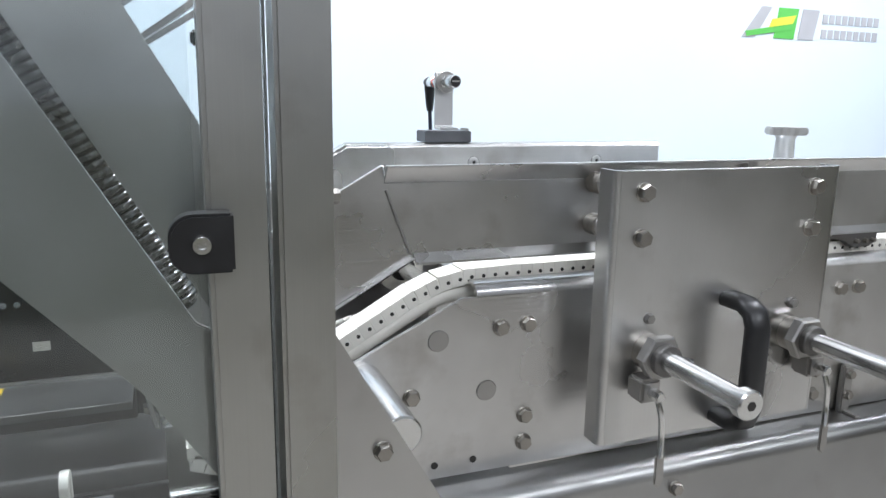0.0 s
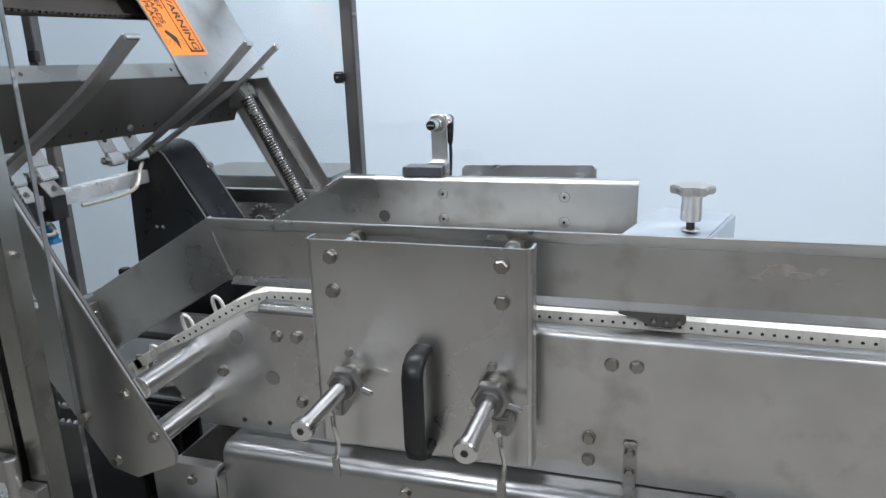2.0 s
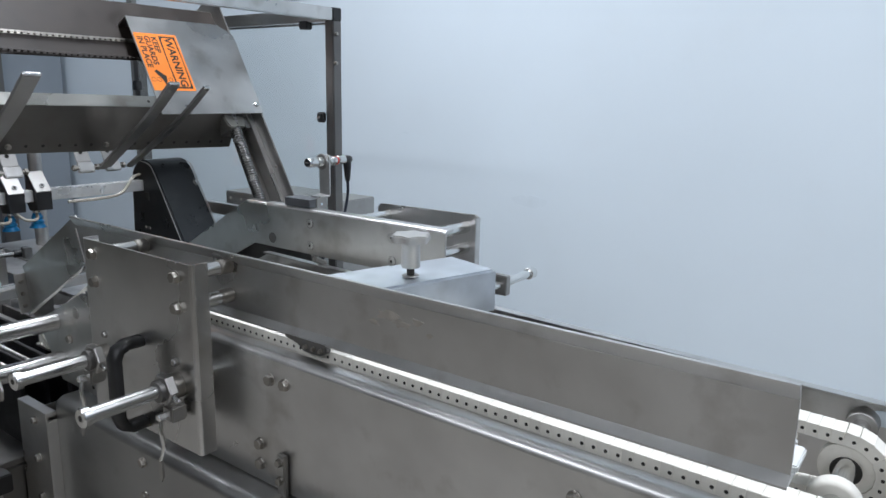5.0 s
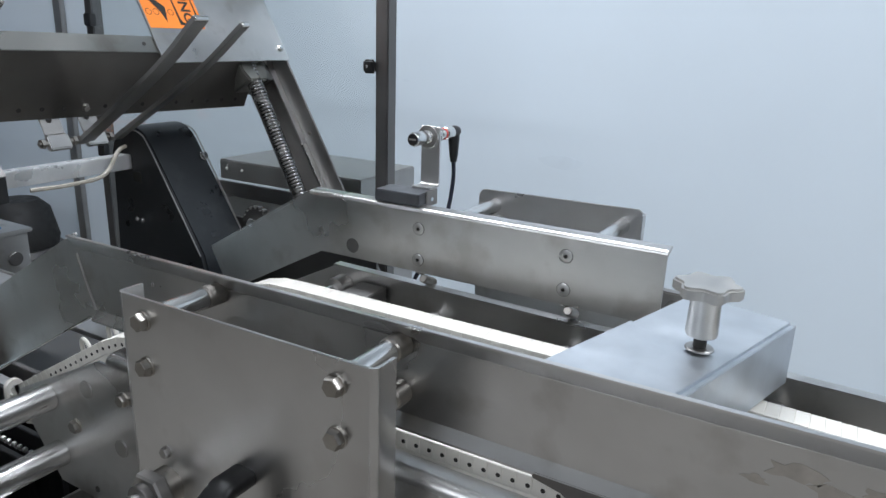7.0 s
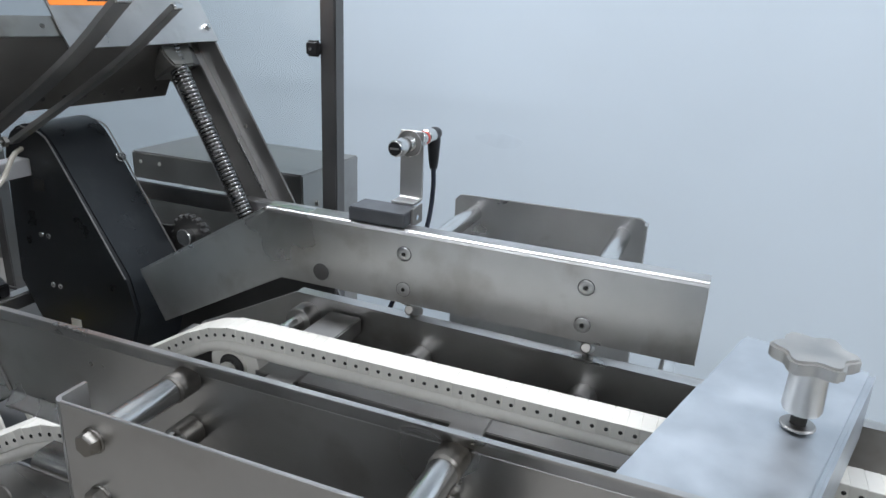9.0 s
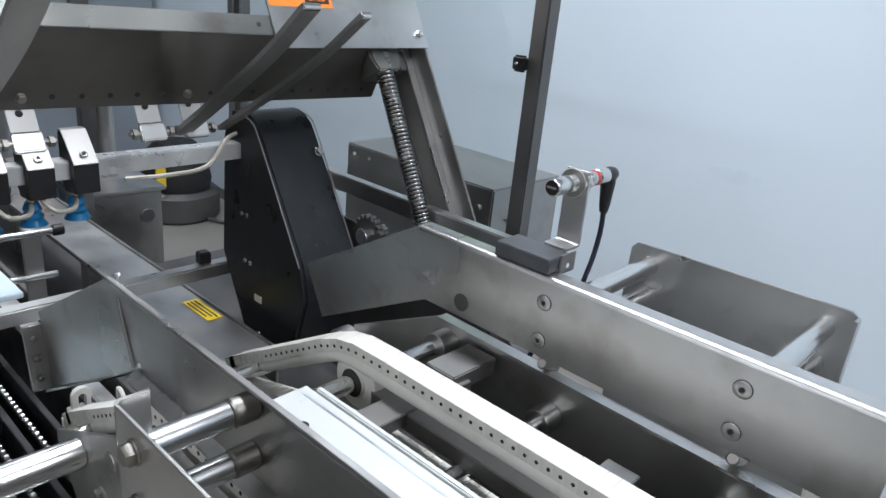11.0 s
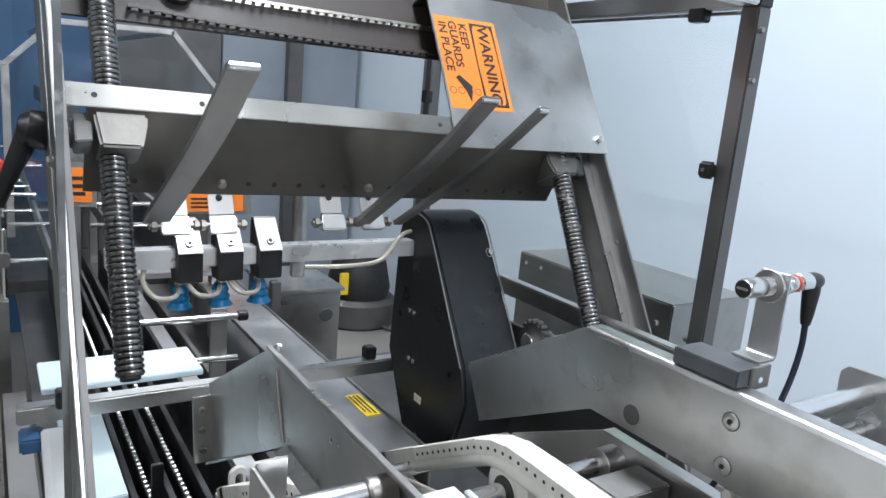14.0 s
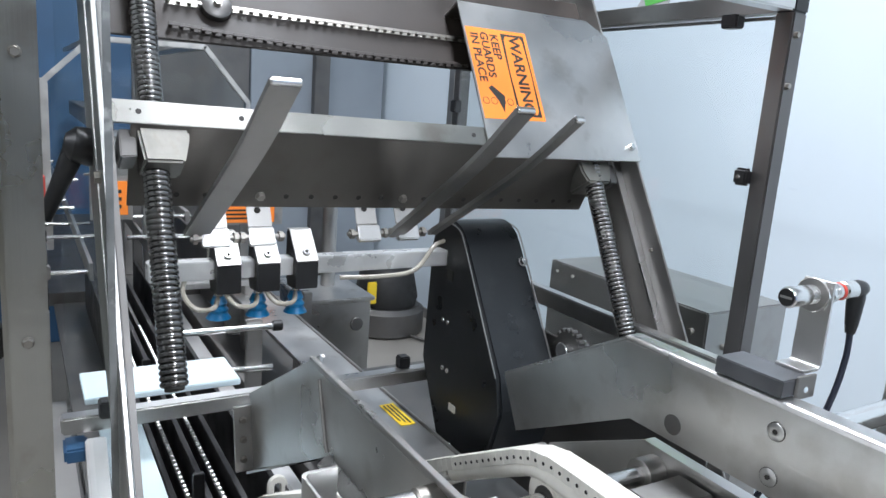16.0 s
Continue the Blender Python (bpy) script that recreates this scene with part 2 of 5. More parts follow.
def hose(points, r, n=10, steps=8, bm=None):
    pts = smooth_path(points, steps)
    one = bmesh.new()
    loops, ref = [], Vector((0.31, 0.52, 0.79))
    for i, p in enumerate(pts):
        d = (pts[min(i + 1, len(pts) - 1)] - pts[max(i - 1, 0)]).normalized()
        u = (ref - d * ref.dot(d)).normalized()
        ref = u
        w = d.cross(u)
        loops.append([one.verts.new(p + r * (u * math.cos(2 * math.pi * k / n) + w * math.sin(2 * math.pi * k / n))) for k in range(n)])
    for a, c in zip(loops, loops[1:]):
        for i in range(n):
            one.faces.new((a[i], a[(i + 1) % n], c[(i + 1) % n], c[i]))
    one.faces.new(loops[0])
    one.faces.new(loops[-1])
    return merge(bm, one)


def lead_screw(p0, p1, r, pitch, n=20):
    """A round-threaded screw: rings that rise and fall along its length."""
    length = (Vector(p1) - Vector(p0)).length
    turns = int(length / pitch)
    rings = [(0, r * 0.6), (0.0005, r * 0.85)]
    for k in range(turns):
        for f, q in ((0.0, 0.85), (0.10, 0.92), (0.28, 0.985), (0.50, 1.0), (0.72, 0.985), (0.90, 0.90)):
            rings.append(((k + f) / turns * 0.998 + 0.001, r * q))
    return turned(p0, p1, rings + [(1, r * 0.8)], n)


def hex_head(size, height):
    """A hex bolt head on a washer, its foot at the origin, looking along +z."""
    bm = turned((0, 0, 0), (0, 0, 0.0018), [(0, size * 0.62), (0.7, size * 0.62), (1, size * 0.58)], 20)
    one = turned((0, 0, 0.0018), (0, 0, 0.0018 + height), [(0, size * 0.56), (0.75, size * 0.56), (1, size * 0.48)], 6)
    return merge(bm, one)


def disc_screw(size, height):
    """A round countersunk screw with a hex socket."""
    bm = turned((0, 0, 0), (0, 0, height), [(0, size), (0.6, size), (1, size * 0.86), (1, size * 0.42), (0.2, size * 0.36)], 18)
    return bm


HEADS = {}


def bolt(parent, x, y, z, way="-y", size=0.015, height=0.006, mat=BOLT, kind="hex", turn=0.0, name="bolt"):
    key = (size, height, mat.name, kind)
    if key not in HEADS:
        HEADS[key] = mesh_of("bolt", hex_head(size, height) if kind == "hex" else disc_screw(size / 2, height), mat)
    ob = new(name, HEADS[key])
    rot = {"-y": (90, 0, 0), "y": (-90, 0, 0), "x": (0, 90, 0), "-x": (0, -90, 0), "z": (0, 0, 0)}
    ob.matrix_world = (pose(x, y, z, *rot[way]) if isinstance(way, str) else Matrix.Translation((x, y, z)) @ Vector(way).to_track_quat("Z", "Y").to_matrix().to_4x4()) @ pose(0, 0, 0, 0, 0, turn)
    return attach(ob, parent)


# ---- the room ----
def structure(name, bm, mat, label, category, smooth=0):
    return tagged(part(name, bm, mat, None, "", smooth), label, category, "", "structure")


structure("floor", box(-4.65, 5, -3, 2.7, -0.1, 0, 0), CONCRETE, "worn beige-grey concrete floor", "floor")
structure("wall_north", box(-6, 5, 2.50, 2.7, 0.004, 3.0, 0), WALL, "smooth pale blue-white painted wall", "wall")
# unseen south wall; its grey is set for the steel's reflections
structure("wall_south", box(-6, 5, -3.2, -3, 1.05, 3.0, 0), WALL_GREY, "unseen grey wall, toned for the steel's reflections", "wall")
# unseen olive band, added for the steel to reflect
structure("wall_dado", box(-6, 5, -3.2, -2.99, 0.0, 1.046, 0), WALL_OLIVE, "unseen olive lower wall, added to tint the steel's reflections", "wall")
structure("wall_west", box(-4.85, -4.65, 0.3, 2.5, 0.0, 3.0, 0), WALL, "pale grey painted end wall", "wall")
# out of view: olive stretch added to darken steel reflections from the west
structure("wall_west_dark", box(-4.85, -4.65, -3, 0.296, 0.0, 3.0, 0), WALL_OLIVE, "unseen olive end wall, added to darken the steel's reflections", "wall")
# unseen; its blue stands in for cool daylight reflected by the steel
structure("wall_east", box(5, 5.2, 0.9, 2.5, 0.0, 3.0, 0), WALL_BLUE, "unseen wall, coloured blue to tint the steel's reflections", "wall")
# out of view too: olive here keeps the near posts' reflections dark
structure("wall_east_dark", box(5, 5.2, -3, 0.896, 0.0, 3.0, 0), WALL_OLIVE, "unseen dull olive wall, added to darken the posts' reflections", "wall")
structure("ceiling", box(-6.2, 5.2, -3.2, 2.7, 3.0, 3.1, 0), CEIL, "plain white ceiling", "ceiling")
structure("baseboard", box(-6, 5, 2.488, 2.498, 0.0, 0.06, 0.002), STEEL_DULL, "dull grey skirting strip along the wall", "baseboard")


structure("trim", box(-2.74, -2.68, 2.470, 2.4985, 0.06, 3.0, 0.003), STEEL_DULL, "grey upright panel joint on the wall", "trim")


def logo(x, z, w):
    """A printed wall mark: a slanted block mark and two lines of bars, as plain shapes."""
    t = thing("wall_sign", "green, yellow and grey printed mark on the pale wall", "wall sign", x, 2.497, z)
    h = w * 0.16
    y0, y1 = 2.4965, 2.4995

    def strip(name, pts, mat, lift=0.0):
        part(name, prism([(x + a * w, z + b * h) for a, b in pts], y0 - lift, y1, 0), mat, t, smooth=0)

    strip("grey_stroke", [(0.00, 0), (0.09, 0), (0.19, 1), (0.12, 1)], GREY_LOGO)
    strip("green_stroke", [(0.02, 0.18), (0.34, 0.52), (0.34, 0.30), (0.03, 0.02)], GREEN_LOGO, 0.002)
    strip("yellow_stroke", [(0.18, 0.34), (0.34, 0.5), (0.36, 0.78), (0.20, 0.62)], YELLOW_LOGO, 0.003)
    strip("green_stroke", [(0.22, 0), (0.36, 0), (0.38, 1.0), (0.24, 1.0)], GREEN_LOGO)
    strip("grey_stroke", [(0.39, 0), (0.50, 0), (0.53, 1), (0.41, 1)], GREY_LOGO)
    for zz in (0.08, 0.58):
        for k in range(9):
            strip("letter_bar", [(0.56 + k * 0.049, zz), (0.56 + k * 0.049 + 0.036, zz), (0.56 + k * 0.049 + 0.036, zz + 0.3), (0.56 + k * 0.049, zz + 0.3)], GREY_LOGO)


logo(2.30, 1.395, 0.80)
logo(-1.40, 1.70, 1.75)


# ---- conveyor ----
LEAN_X, LEAN_Z = -0.497, 0.868
conveyor = thing("conveyor", "brushed stainless steel twin-chain infeed conveyor on a steel base", "conveyor", 0.75, 0.785, 0.757)
SIDE = [(0.243, 0.936), (0.75, 0.936), (1.413, 0.936), (1.413, 0.862), (1.335, 0.758), (0.150, 0.758), (0.085, 0.842), (0.085, 0.858)]


def dip(x, y):
    """How far the conveyor drops at x towards its tail, more on the far side."""
    far = min(1.0, max(0.0, (y - 0.634) / 0.208))
    return max(0.0, x - 0.75) / 0.663 * (0.008 + 0.014 * far)


def side_plate(y, out):
    """A side plate with a rounded shoulder that turns in at the top."""
    y_in = y - out * 0.004
    bm = prism(SIDE, min(y, y_in), max(y, y_in), 0.0008)
    prof = []
    for k in range(7):
        a = k / 6 * math.pi / 2
        prof.append((y - out * 0.011 * (1 - math.cos(a)), 0.936 + 0.011 * math.sin(a)))
    prof += [(y - out * 0.024, 0.947), (y - out * 0.024, 0.944), (y - out * 0.011, 0.944)]
    prof += [(y - out * 0.004, 0.936)]
    prism(prof, 0.258, 1.413, 0, bm=bm, axis="x")
    # the plates dip a little towards the tail end
    for v in bm.verts:
        if v.co.x > 0.75:
            v.co.z -= dip(v.co.x, y)
    return part("side_plate", bm, STEEL, conveyor)


side_plate(0.587, -1)
side_plate(0.985, 1)
for x, z in ((0.283, 0.904), (0.312, 0.905), (0.312, 0.811), (0.312, 0.782), (0.718, 0.908), (0.746, 0.908), (0.694, 0.810), (0.694, 0.781), (1.152, 0.902), (1.180, 0.900), (1.206, 0.778), (0.194, 0.845)):
    bolt(conveyor, x, 0.587, z, "-y", 0.0135, 0.005, turn=x * 900)
    bolt(conveyor, x, 0.985, z, "y", 0.0135, 0.005, turn=x * 700)
for x, z in ((0.220, 0.897), (0.270, 0.842)):
    part("plug", turned((x, 0.5868, z), (x, 0.5855, z), [(0, 0.0105), (1, 0.0098)], 28), STEEL_DULL, conveyor)
for x in (0.218, 0.258):
    part("hole", turned((x, 0.5869, 0.772), (x, 0.5862, 0.772), [(0, 0.0035), (1, 0.0035)], 14), HOLE, conveyor)
# lower stop brackets and the latch at the middle
part("latch", box(0.735, 0.750, 0.578, 0.586, 0.752, 0.812, 0.0015), STEEL_DULL, conveyor)
bolt(conveyor, 0.7425, 0.578, 0.802, "-y", 0.010, 0.004)
bolt(conveyor, 0.7425, 0.578, 0.776, "-y", 0.010, 0.004)
part("latch_foot", box(0.738, 0.747, 0.560, 0.586, 0.748, 0.756, 0.001), STEEL_DULL, conveyor)
# take-up clamp with its slot
bm = prism([(1.382 + 0.0085 * math.sin(k / 8 * math.pi), 0.882 + 0.0085 * math.cos(k / 8 * math.pi)) for k in range(9)] + [(1.358 - 0.0085 * math.sin(k / 8 * math.pi), 0.882 - 0.0085 * math.cos(k / 8 * math.pi)) for k in range(9)], 0.5858, 0.5872, 0)
part("slot", bm, STEEL_BRIGHT, conveyor)
slot_out = [(1.384 + 0.010 * math.sin(k / 8 * math.pi), 0.901 + 0.010 * math.cos(k / 8 * math.pi)) for k in range(9)] + [(1.366 - 0.010 * math.sin(k / 8 * math.pi), 0.901 - 0.010 * math.cos(k / 8 * math.pi)) for k in range(9)]
part("slot", prism(slot_out, 0.9800, 0.9808, 0), WALL, conveyor)
part("clamp_block", box(1.284, 1.302, 0.566, 0.586, 0.864, 0.910, 0.0015), STEEL_DULL, conveyor)
part("clamp_screw", rod((1.268, 0.574, 0.886), (1.338, 0.574, 0.884), 0.0030, 12), BOLT, conveyor)
part("clamp_nut", turned((1.270, 0.574, 0.886), (1.277, 0.574, 0.886), [(0, 0.0062), (1, 0.0062)], 6), CHROME, conveyor)
arch = [(1.344 + 0.0135 * math.cos(k / 10 * math.pi), 0.884 + 0.0135 * math.sin(k / 10 * math.pi)) for k in range(11)] + [(1.344 + 0.0105 * math.cos(k / 10 * math.pi), 0.884 + 0.0105 * math.sin(k / 10 * math.pi)) for k in range(10, -1, -1)]
part("shaft_strap", prism(arch, 0.571, 0.586, 0), CHROME, conveyor, "bent bright steel shaft strap")
part("shaft_end", rod((1.344, 0.577, 0.884), (1.344, 0.590, 0.884), 0.0100), STEEL_DARK, conveyor)
bolt(conveyor, 1.293, 0.566, 0.902, "-y", 0.008, 0.003)
bolt(conveyor, 1.293, 0.566, 0.872, "-y", 0.008, 0.003)

# cross shafts and rollers
for x, z, r in ((0.262, 0.908, 0.010), (0.42, 0.885, 0.008), (0.62, 0.885, 0.008), (0.86, 0.885, 0.008), (1.08, 0.885, 0.008), (1.350, 0.9135, 0.010), (0.080, 0.838, 0.009)):
    part("cross_shaft", rod((x, 0.591, z - dip(x, 0.591)), (x, 0.981, z - dip(x, 0.981)), r), CHROME, conveyor)
    part("collar", ring((x, 0.955, z - dip(x, 0.955)), (x, 0.981, z - dip(x, 0.981)), r + 0.008, r - 0.001), STEEL_DULL, conveyor)


def sprocket(x, y0, y1, z, r):
    bm = ring((x, y0, z), (x, y1, z), r, r * 0.42)
    ring((x, y0 - 0.004, z), (x, y1 + 0.004, z), r * 0.52, r * 0.30, bm=bm)
    return bm


for y in (0.634, 0.842):
    part("sprocket", sprocket(0.262, y - 0.010, y + 0.010, 0.908, 0.032), WHITE, conveyor)
    tail = 0.9135 - dip(1.350, y)
    part("sprocket", sprocket(1.350, y - 0.010, y + 0.010, tail, 0.0285), WHITE, conveyor)
    part("circlip", ring((1.350, y - 0.016, tail), (1.350, y - 0.014, tail), 0.0155, 0.0095), HOLE, conveyor)
    part("circlip", ring((0.262, y - 0.016, 0.908), (0.262, y - 0.014, 0.908), 0.016, 0.0095), HOLE, conveyor)
part("idler_roller", turned((1.350, 0.732, 0.8995), (1.350, 0.754, 0.8987), [(0, 0.0195), (0.06, 0.0222), (0.2, 0.0243), (0.35, 0.025), (0.65, 0.025), (0.8, 0.0243), (0.94, 0.0222), (1, 0.0195)], 32), WHITE, conveyor)


def chain_path(step):
    """Points and headings round the chain's loop, every step metres: incline, top run, end wheel, return."""
    corner = [(0.02, 0.822), (0.205, 0.929), (0.235, 0.942), (0.262, 0.9475), (0.30, 0.9485), (1.350, 0.9485)]
    for k in range(1, 12):
        a = math.pi / 2 - k / 12 * math.pi
        corner.append((1.350 + 0.0350 * math.cos(a), 0.9135 + 0.0350 * math.sin(a)))
    corner += [(1.350, 0.8785), (1.20, 0.862), (0.30, 0.852), (0.20, 0.835), (0.03, 0.786), (0.005, 0.795), (0.005, 0.812), (0.02, 0.822)]
    pts, left = [], 0.0
    for (x0, z0), (x1, z1) in zip(corner, corner[1:]):
        d = math.hypot(x1 - x0, z1 - z0)
        s = left
        while s < d:
            pts.append((x0 + (x1 - x0) * s / d, z0 + (z1 - z0) * s / d, math.atan2(z1 - z0, x1 - x0)))
            s += step
        left = s - d
    return pts


def link_mesh():
    bm = box(-0.00628, 0.00628, -0.0145, 0.0145, -0.0080, 0.0075, 0.0005, 1)
    for yy in (-1, 1):
        turned((0.003, yy * 0.0142, -0.001), (0.003, yy * 0.0149, -0.001), [(0, 0.0021), (1, 0.0019)], 8, bm=bm)
    for f in bm.faces:
        if all(abs(v.co.y) > 0.0141 and math.hypot(v.co.x - 0.003, v.co.z + 0.001) < 0.003 for v in f.verts):
            f.material_index = 1
    return mesh_of("link", bm, [WHITE, HOLE])


LINK = link_mesh()
LINK_END = LINK.copy()
for v in LINK_END.vertices:
    v.co.x *= 1.22 if v.co.z > 0.004 else 0.92 if v.co.z < -0.005 else 1.04
for y in (0.634, 0.842):
    belt = part("chain_belt", box(0.30, 0.90, y - 0.006, y + 0.006, 0.9405, 0.9425, 0), WHITE, conveyor, "white plastic link chain with dark pin holes")
    rest = bmesh.new()
    for i, (x, z, a) in enumerate(chain_path(0.0125)):
        if z > 0.862 or x > 1.34:
            ob = new("link", LINK_END if x > 1.351 else LINK)
            ob.matrix_world = pose(x, y, z - dip(x, y), 0, -math.degrees(a), 0)
            ob.parent = belt
        else:
            box(-0.0059, 0.0059, -0.0145, 0.0145, -0.0075, 0.0075, 0, bm=rest, m=pose(x, y, z - dip(x, y), 0, -math.degrees(a), 0))
    tagged(part("return_run", rest, WHITE, belt), kind="stuff")
    part("wear_strip", hose([(0.06, y - 0.005, 0.830), (0.20, y - 0.005, 0.911), (0.232, y - 0.005, 0.926), (0.27, y - 0.005, 0.9305), (0.40, y - 0.005, 0.9310), (0.75, y - 0.005, 0.9310), (1.30, y - 0.005, 0.9310 - dip(1.30, y))], 0.0092, 12, 5), WHITE, conveyor)
    part("strip_carrier", box(0.29, 1.27, y - 0.012, y + 0.012, 0.890, 0.910 + 0.012 * (y < 0.7), 0.001), STEEL_DULL, conveyor)
for x in (0.31, 0.52, 0.97):
    part("cross_member", box(x, x + 0.035, 0.66, 0.93, 0.896, 0.912, 0.001), STEEL_DULL, conveyor)
part("spacer_block", box(0.296, 0.340, 0.905, 0.978, 0.900, 0.922, 0.0015), STEEL_DULL, conveyor)
# white lugs on the incline
for x, z in ((0.068, 0.858), (0.128, 0.893), (0.000, 0.80)):
    part("lug", hose([(x - 0.008, 0.690, z - 0.012), (x - 0.014, 0.690, z + 0.010), (x - 0.010, 0.690, z + 0.019), (x + 0.001, 0.690, z + 0.012), (x + 0.008, 0.690, z - 0.012)], 0.003, 8, 4), WHITE, conveyor)


# ---- side guides ----
def side_guide(y, s, name_label, bent, x_end):
    """A long guide plate, cranked down at its head; s: the side its flanges turn to."""
    t = thing("side_guide", name_label, "side guide", 0.6, y, 0.965)
    out = [(0.178, 1.040), (x_end, 1.040), (x_end, 0.970), (0.206, 0.970), (-0.022, 0.842), (-0.037, 0.918)]
    if not bent:
        out = [(0.222, 1.049), (x_end, 1.049), (x_end - 0.001, 0.964), (0.242, 0.966), (0.049, 0.864), (0.013, 0.930)]
    bm = prism(out, y - 0.0015, y + 0.0015, 0.0005, 1)
    if bent:
        # leaning top strip, and a small lip below
        prof = [(y - s * 0.0015, 1.041), (y + s * 0.0068, 1.0545), (y + s * 0.0068, 1.0565), (y + s * 0.0118, 1.0565), (y + s * 0.0118, 1.0545), (y + s * 0.0015, 1.040)]
        prism(prof, 0.178, x_end, 0.0003, 1, bm=bm, axis="x")
        prism([(y, 0.975), (y + s * 0.0115, 0.9665), (y + s * 0.0115, 0.9645), (y, 0.972)], 0.206, x_end, 0, bm=bm, axis="x")
        prism([(0.180, 1.040), (0.176, 1.0562), (-0.045, 0.930), (-0.037, 0.917)], y - 0.0015, y + 0.0015, 0.0005, 1, bm=bm)
        prism([(0.1785, 1.0540), (0.176, 1.0562), (-0.045, 0.930), (-0.0435, 0.9275)], min(y, y - s * 0.003), max(y, y - s * 0.003), 0.0004, 1, bm=bm)
        prism([(0.200, 0.968), (0.206, 0.970), (-0.020, 0.843), (-0.020, 0.839)], min(y, y + s * 0.010), max(y, y + s * 0.010), 0, bm=bm)
    else:
        # turned-in top, rounded over
        prof = [(y - 0.0015, 1.047)] + [(y - 0.0015 + 0.008 * (1 - math.cos(k / 5 * math.pi / 2)), 1.047 + 0.007 * math.sin(k / 5 * math.pi / 2)) for k in range(1, 6)] + [(y + 0.020, 1.054), (y + 0.020, 1.051), (y + 0.0015, 1.046)]
        prism(prof, 0.222, x_end, 0, bm=bm, axis="x")
        prism([(0.222, 1.0535), (0.222, 1.049), (0.016, 0.929), (0.012, 0.933)], y - 0.001, y + 0.018, 0.0005, 1, bm=bm)
    body = part("body", bm, STEEL, t)
    if bent:
        fl = prism([(-0.037, 0.918), (-0.022, 0.842), (-0.026, 0.842), (-0.041, 0.918)], y - 0.022, y, 0.0006, 1)
        part("end_flange", fl, STEEL_DULL, t)
        for f in (0.2, 0.5, 0.8):
            bolt(t, -0.041 + 0.015 * f, y - 0.012, 0.918 - 0.076 * f, "-x", 0.009, 0.003, name="rivet")
            bolt(t, -0.036 + 0.015 * f, y - 0.012, 0.918 - 0.076 * f, "x", 0.007, 0.002, name="rivet")
    return t


near_guide = side_guide(0.622, -1, "long brushed steel side guide cranked down at its head", True, 1.326)
far_guide = side_guide(0.954, 1, "brushed steel side guide with a rounded top and socket screws", False, 0.730)
part("weld_seam", hose([(0.1795, 0.6198, 1.034), (0.190, 0.6196, 1.006), (0.203, 0.6198, 0.974)], 0.0016, 8, 4), STEEL_DULL, near_guide)
GLUE = material("glue_residue", (0.50, 0.47, 0.43), 0.5, 0.75, 0.2, 60)
smear_rng = random.Random(7)
for sx, sz, sw in ((0.890, 1.022, 0.026), (0.912, 1.016, 0.018), (0.934, 1.022, 0.012), (0.868, 1.010, 0.010), (0.950, 1.010, 0.008)):
    ring_pts = [(sx + sw * smear_rng.uniform(0.4, 1.0) * math.cos(a), sz + sw * 0.45 * smear_rng.uniform(0.3, 1.0) * math.sin(a)) for a in [2 * math.pi * k / 14 for k in range(14)]]
    part("glue_smear", prism(ring_pts, 0.6198, 0.6204, 0), GLUE, near_guide, "smeared glue residue")
part("centre_slide", box(0.278, 1.318, 0.676, 0.755, 0.932, 0.941, 0.0012), SLIDE, conveyor, "pale white flat slide plate")
part("slide_lip", box(0.292, 1.310, 0.7555, 0.7620, 0.928, 0.9440, 0.0012), SLIDE, conveyor)
part("slide_groove", box(0.290, 1.310, 0.7420, 0.7445, 0.9408, 0.9413, 0), GALV, conveyor)
part("slide_end", box(1.296, 1.322, 0.690, 0.736, 0.9412, 0.9490, 0.0015), SLIDE, conveyor)
part("slide_edge", box(0.60, 1.312, 0.668, 0.6758, 0.934, 0.9500, 0.0020), SLIDE, conveyor, "white raised slide edge")
part("slide_hole", turned((0.330, 0.712, 0.9412), (0.330, 0.712, 0.9416), [(0, 0.006), (1, 0.006)], 14), HOLE, conveyor)
part("hole", turned((0.299, 0.9524, 0.984), (0.299, 0.9518, 0.984), [(0, 0.0105), (1, 0.0105)], 24), STEEL_DARK, far_guide)
for x, z in ((0.408, 1.026), (0.408, 0.983), (0.614, 1.026), (0.614, 0.984)):
    bolt(far_guide, x, 0.9525, z, "-y", 0.0165, 0.0018, STEEL, "disc", name="socket_screw")
    part("screw_recess", turned((x, 0.9508, z), (x, 0.9502, z), [(0, 0.0025), (1, 0.0025)], 6), HOLE, far_guide)
    part("screw_rim", ring((x, 0.9526, z), (x, 0.9516, z), 0.0088, 0.0083), STEEL_DARK, far_guide)
for x in (0.408, 0.614):
    part("lower_spacer", rod((x + 0.006, 0.956, 0.957), (x + 0.006, 0.985, 0.943), 0.006), BOLT, far_guide)

# rear adjuster: end plate and its spacers
rear = thing("adjuster_plate", "brushed steel end plate on round spacers behind the far side guide", "adjuster plate", 0.51, 1.185, 0.95)
bm = prism([(0.378, 1.030), (0.386, 1.038), (0.636, 1.041), (0.645, 1.034), (0.645, 0.80), (0.378, 0.80)], 1.183, 1.187, 0.0008)
box(0.6415, 0.6455, 1.170, 1.187, 0.80, 1.036, 0.0008, bm=bm)
part("plate", bm, STEEL, rear)
for x, z in ((0.408, 1.014), (0.408, 0.972), (0.614, 1.014), (0.614, 0.972)):
    part("spacer", rod((x, 0.957, z), (x, 1.183, z), 0.0115), CHROME, rear)
    bolt(rear, x, 1.187, z, "y", 0.0135, 0.005)
part("guide_rod", rod((0.700, 0.99, 0.910), (0.700, 1.305, 0.910), 0.0085), CHROME, rear)
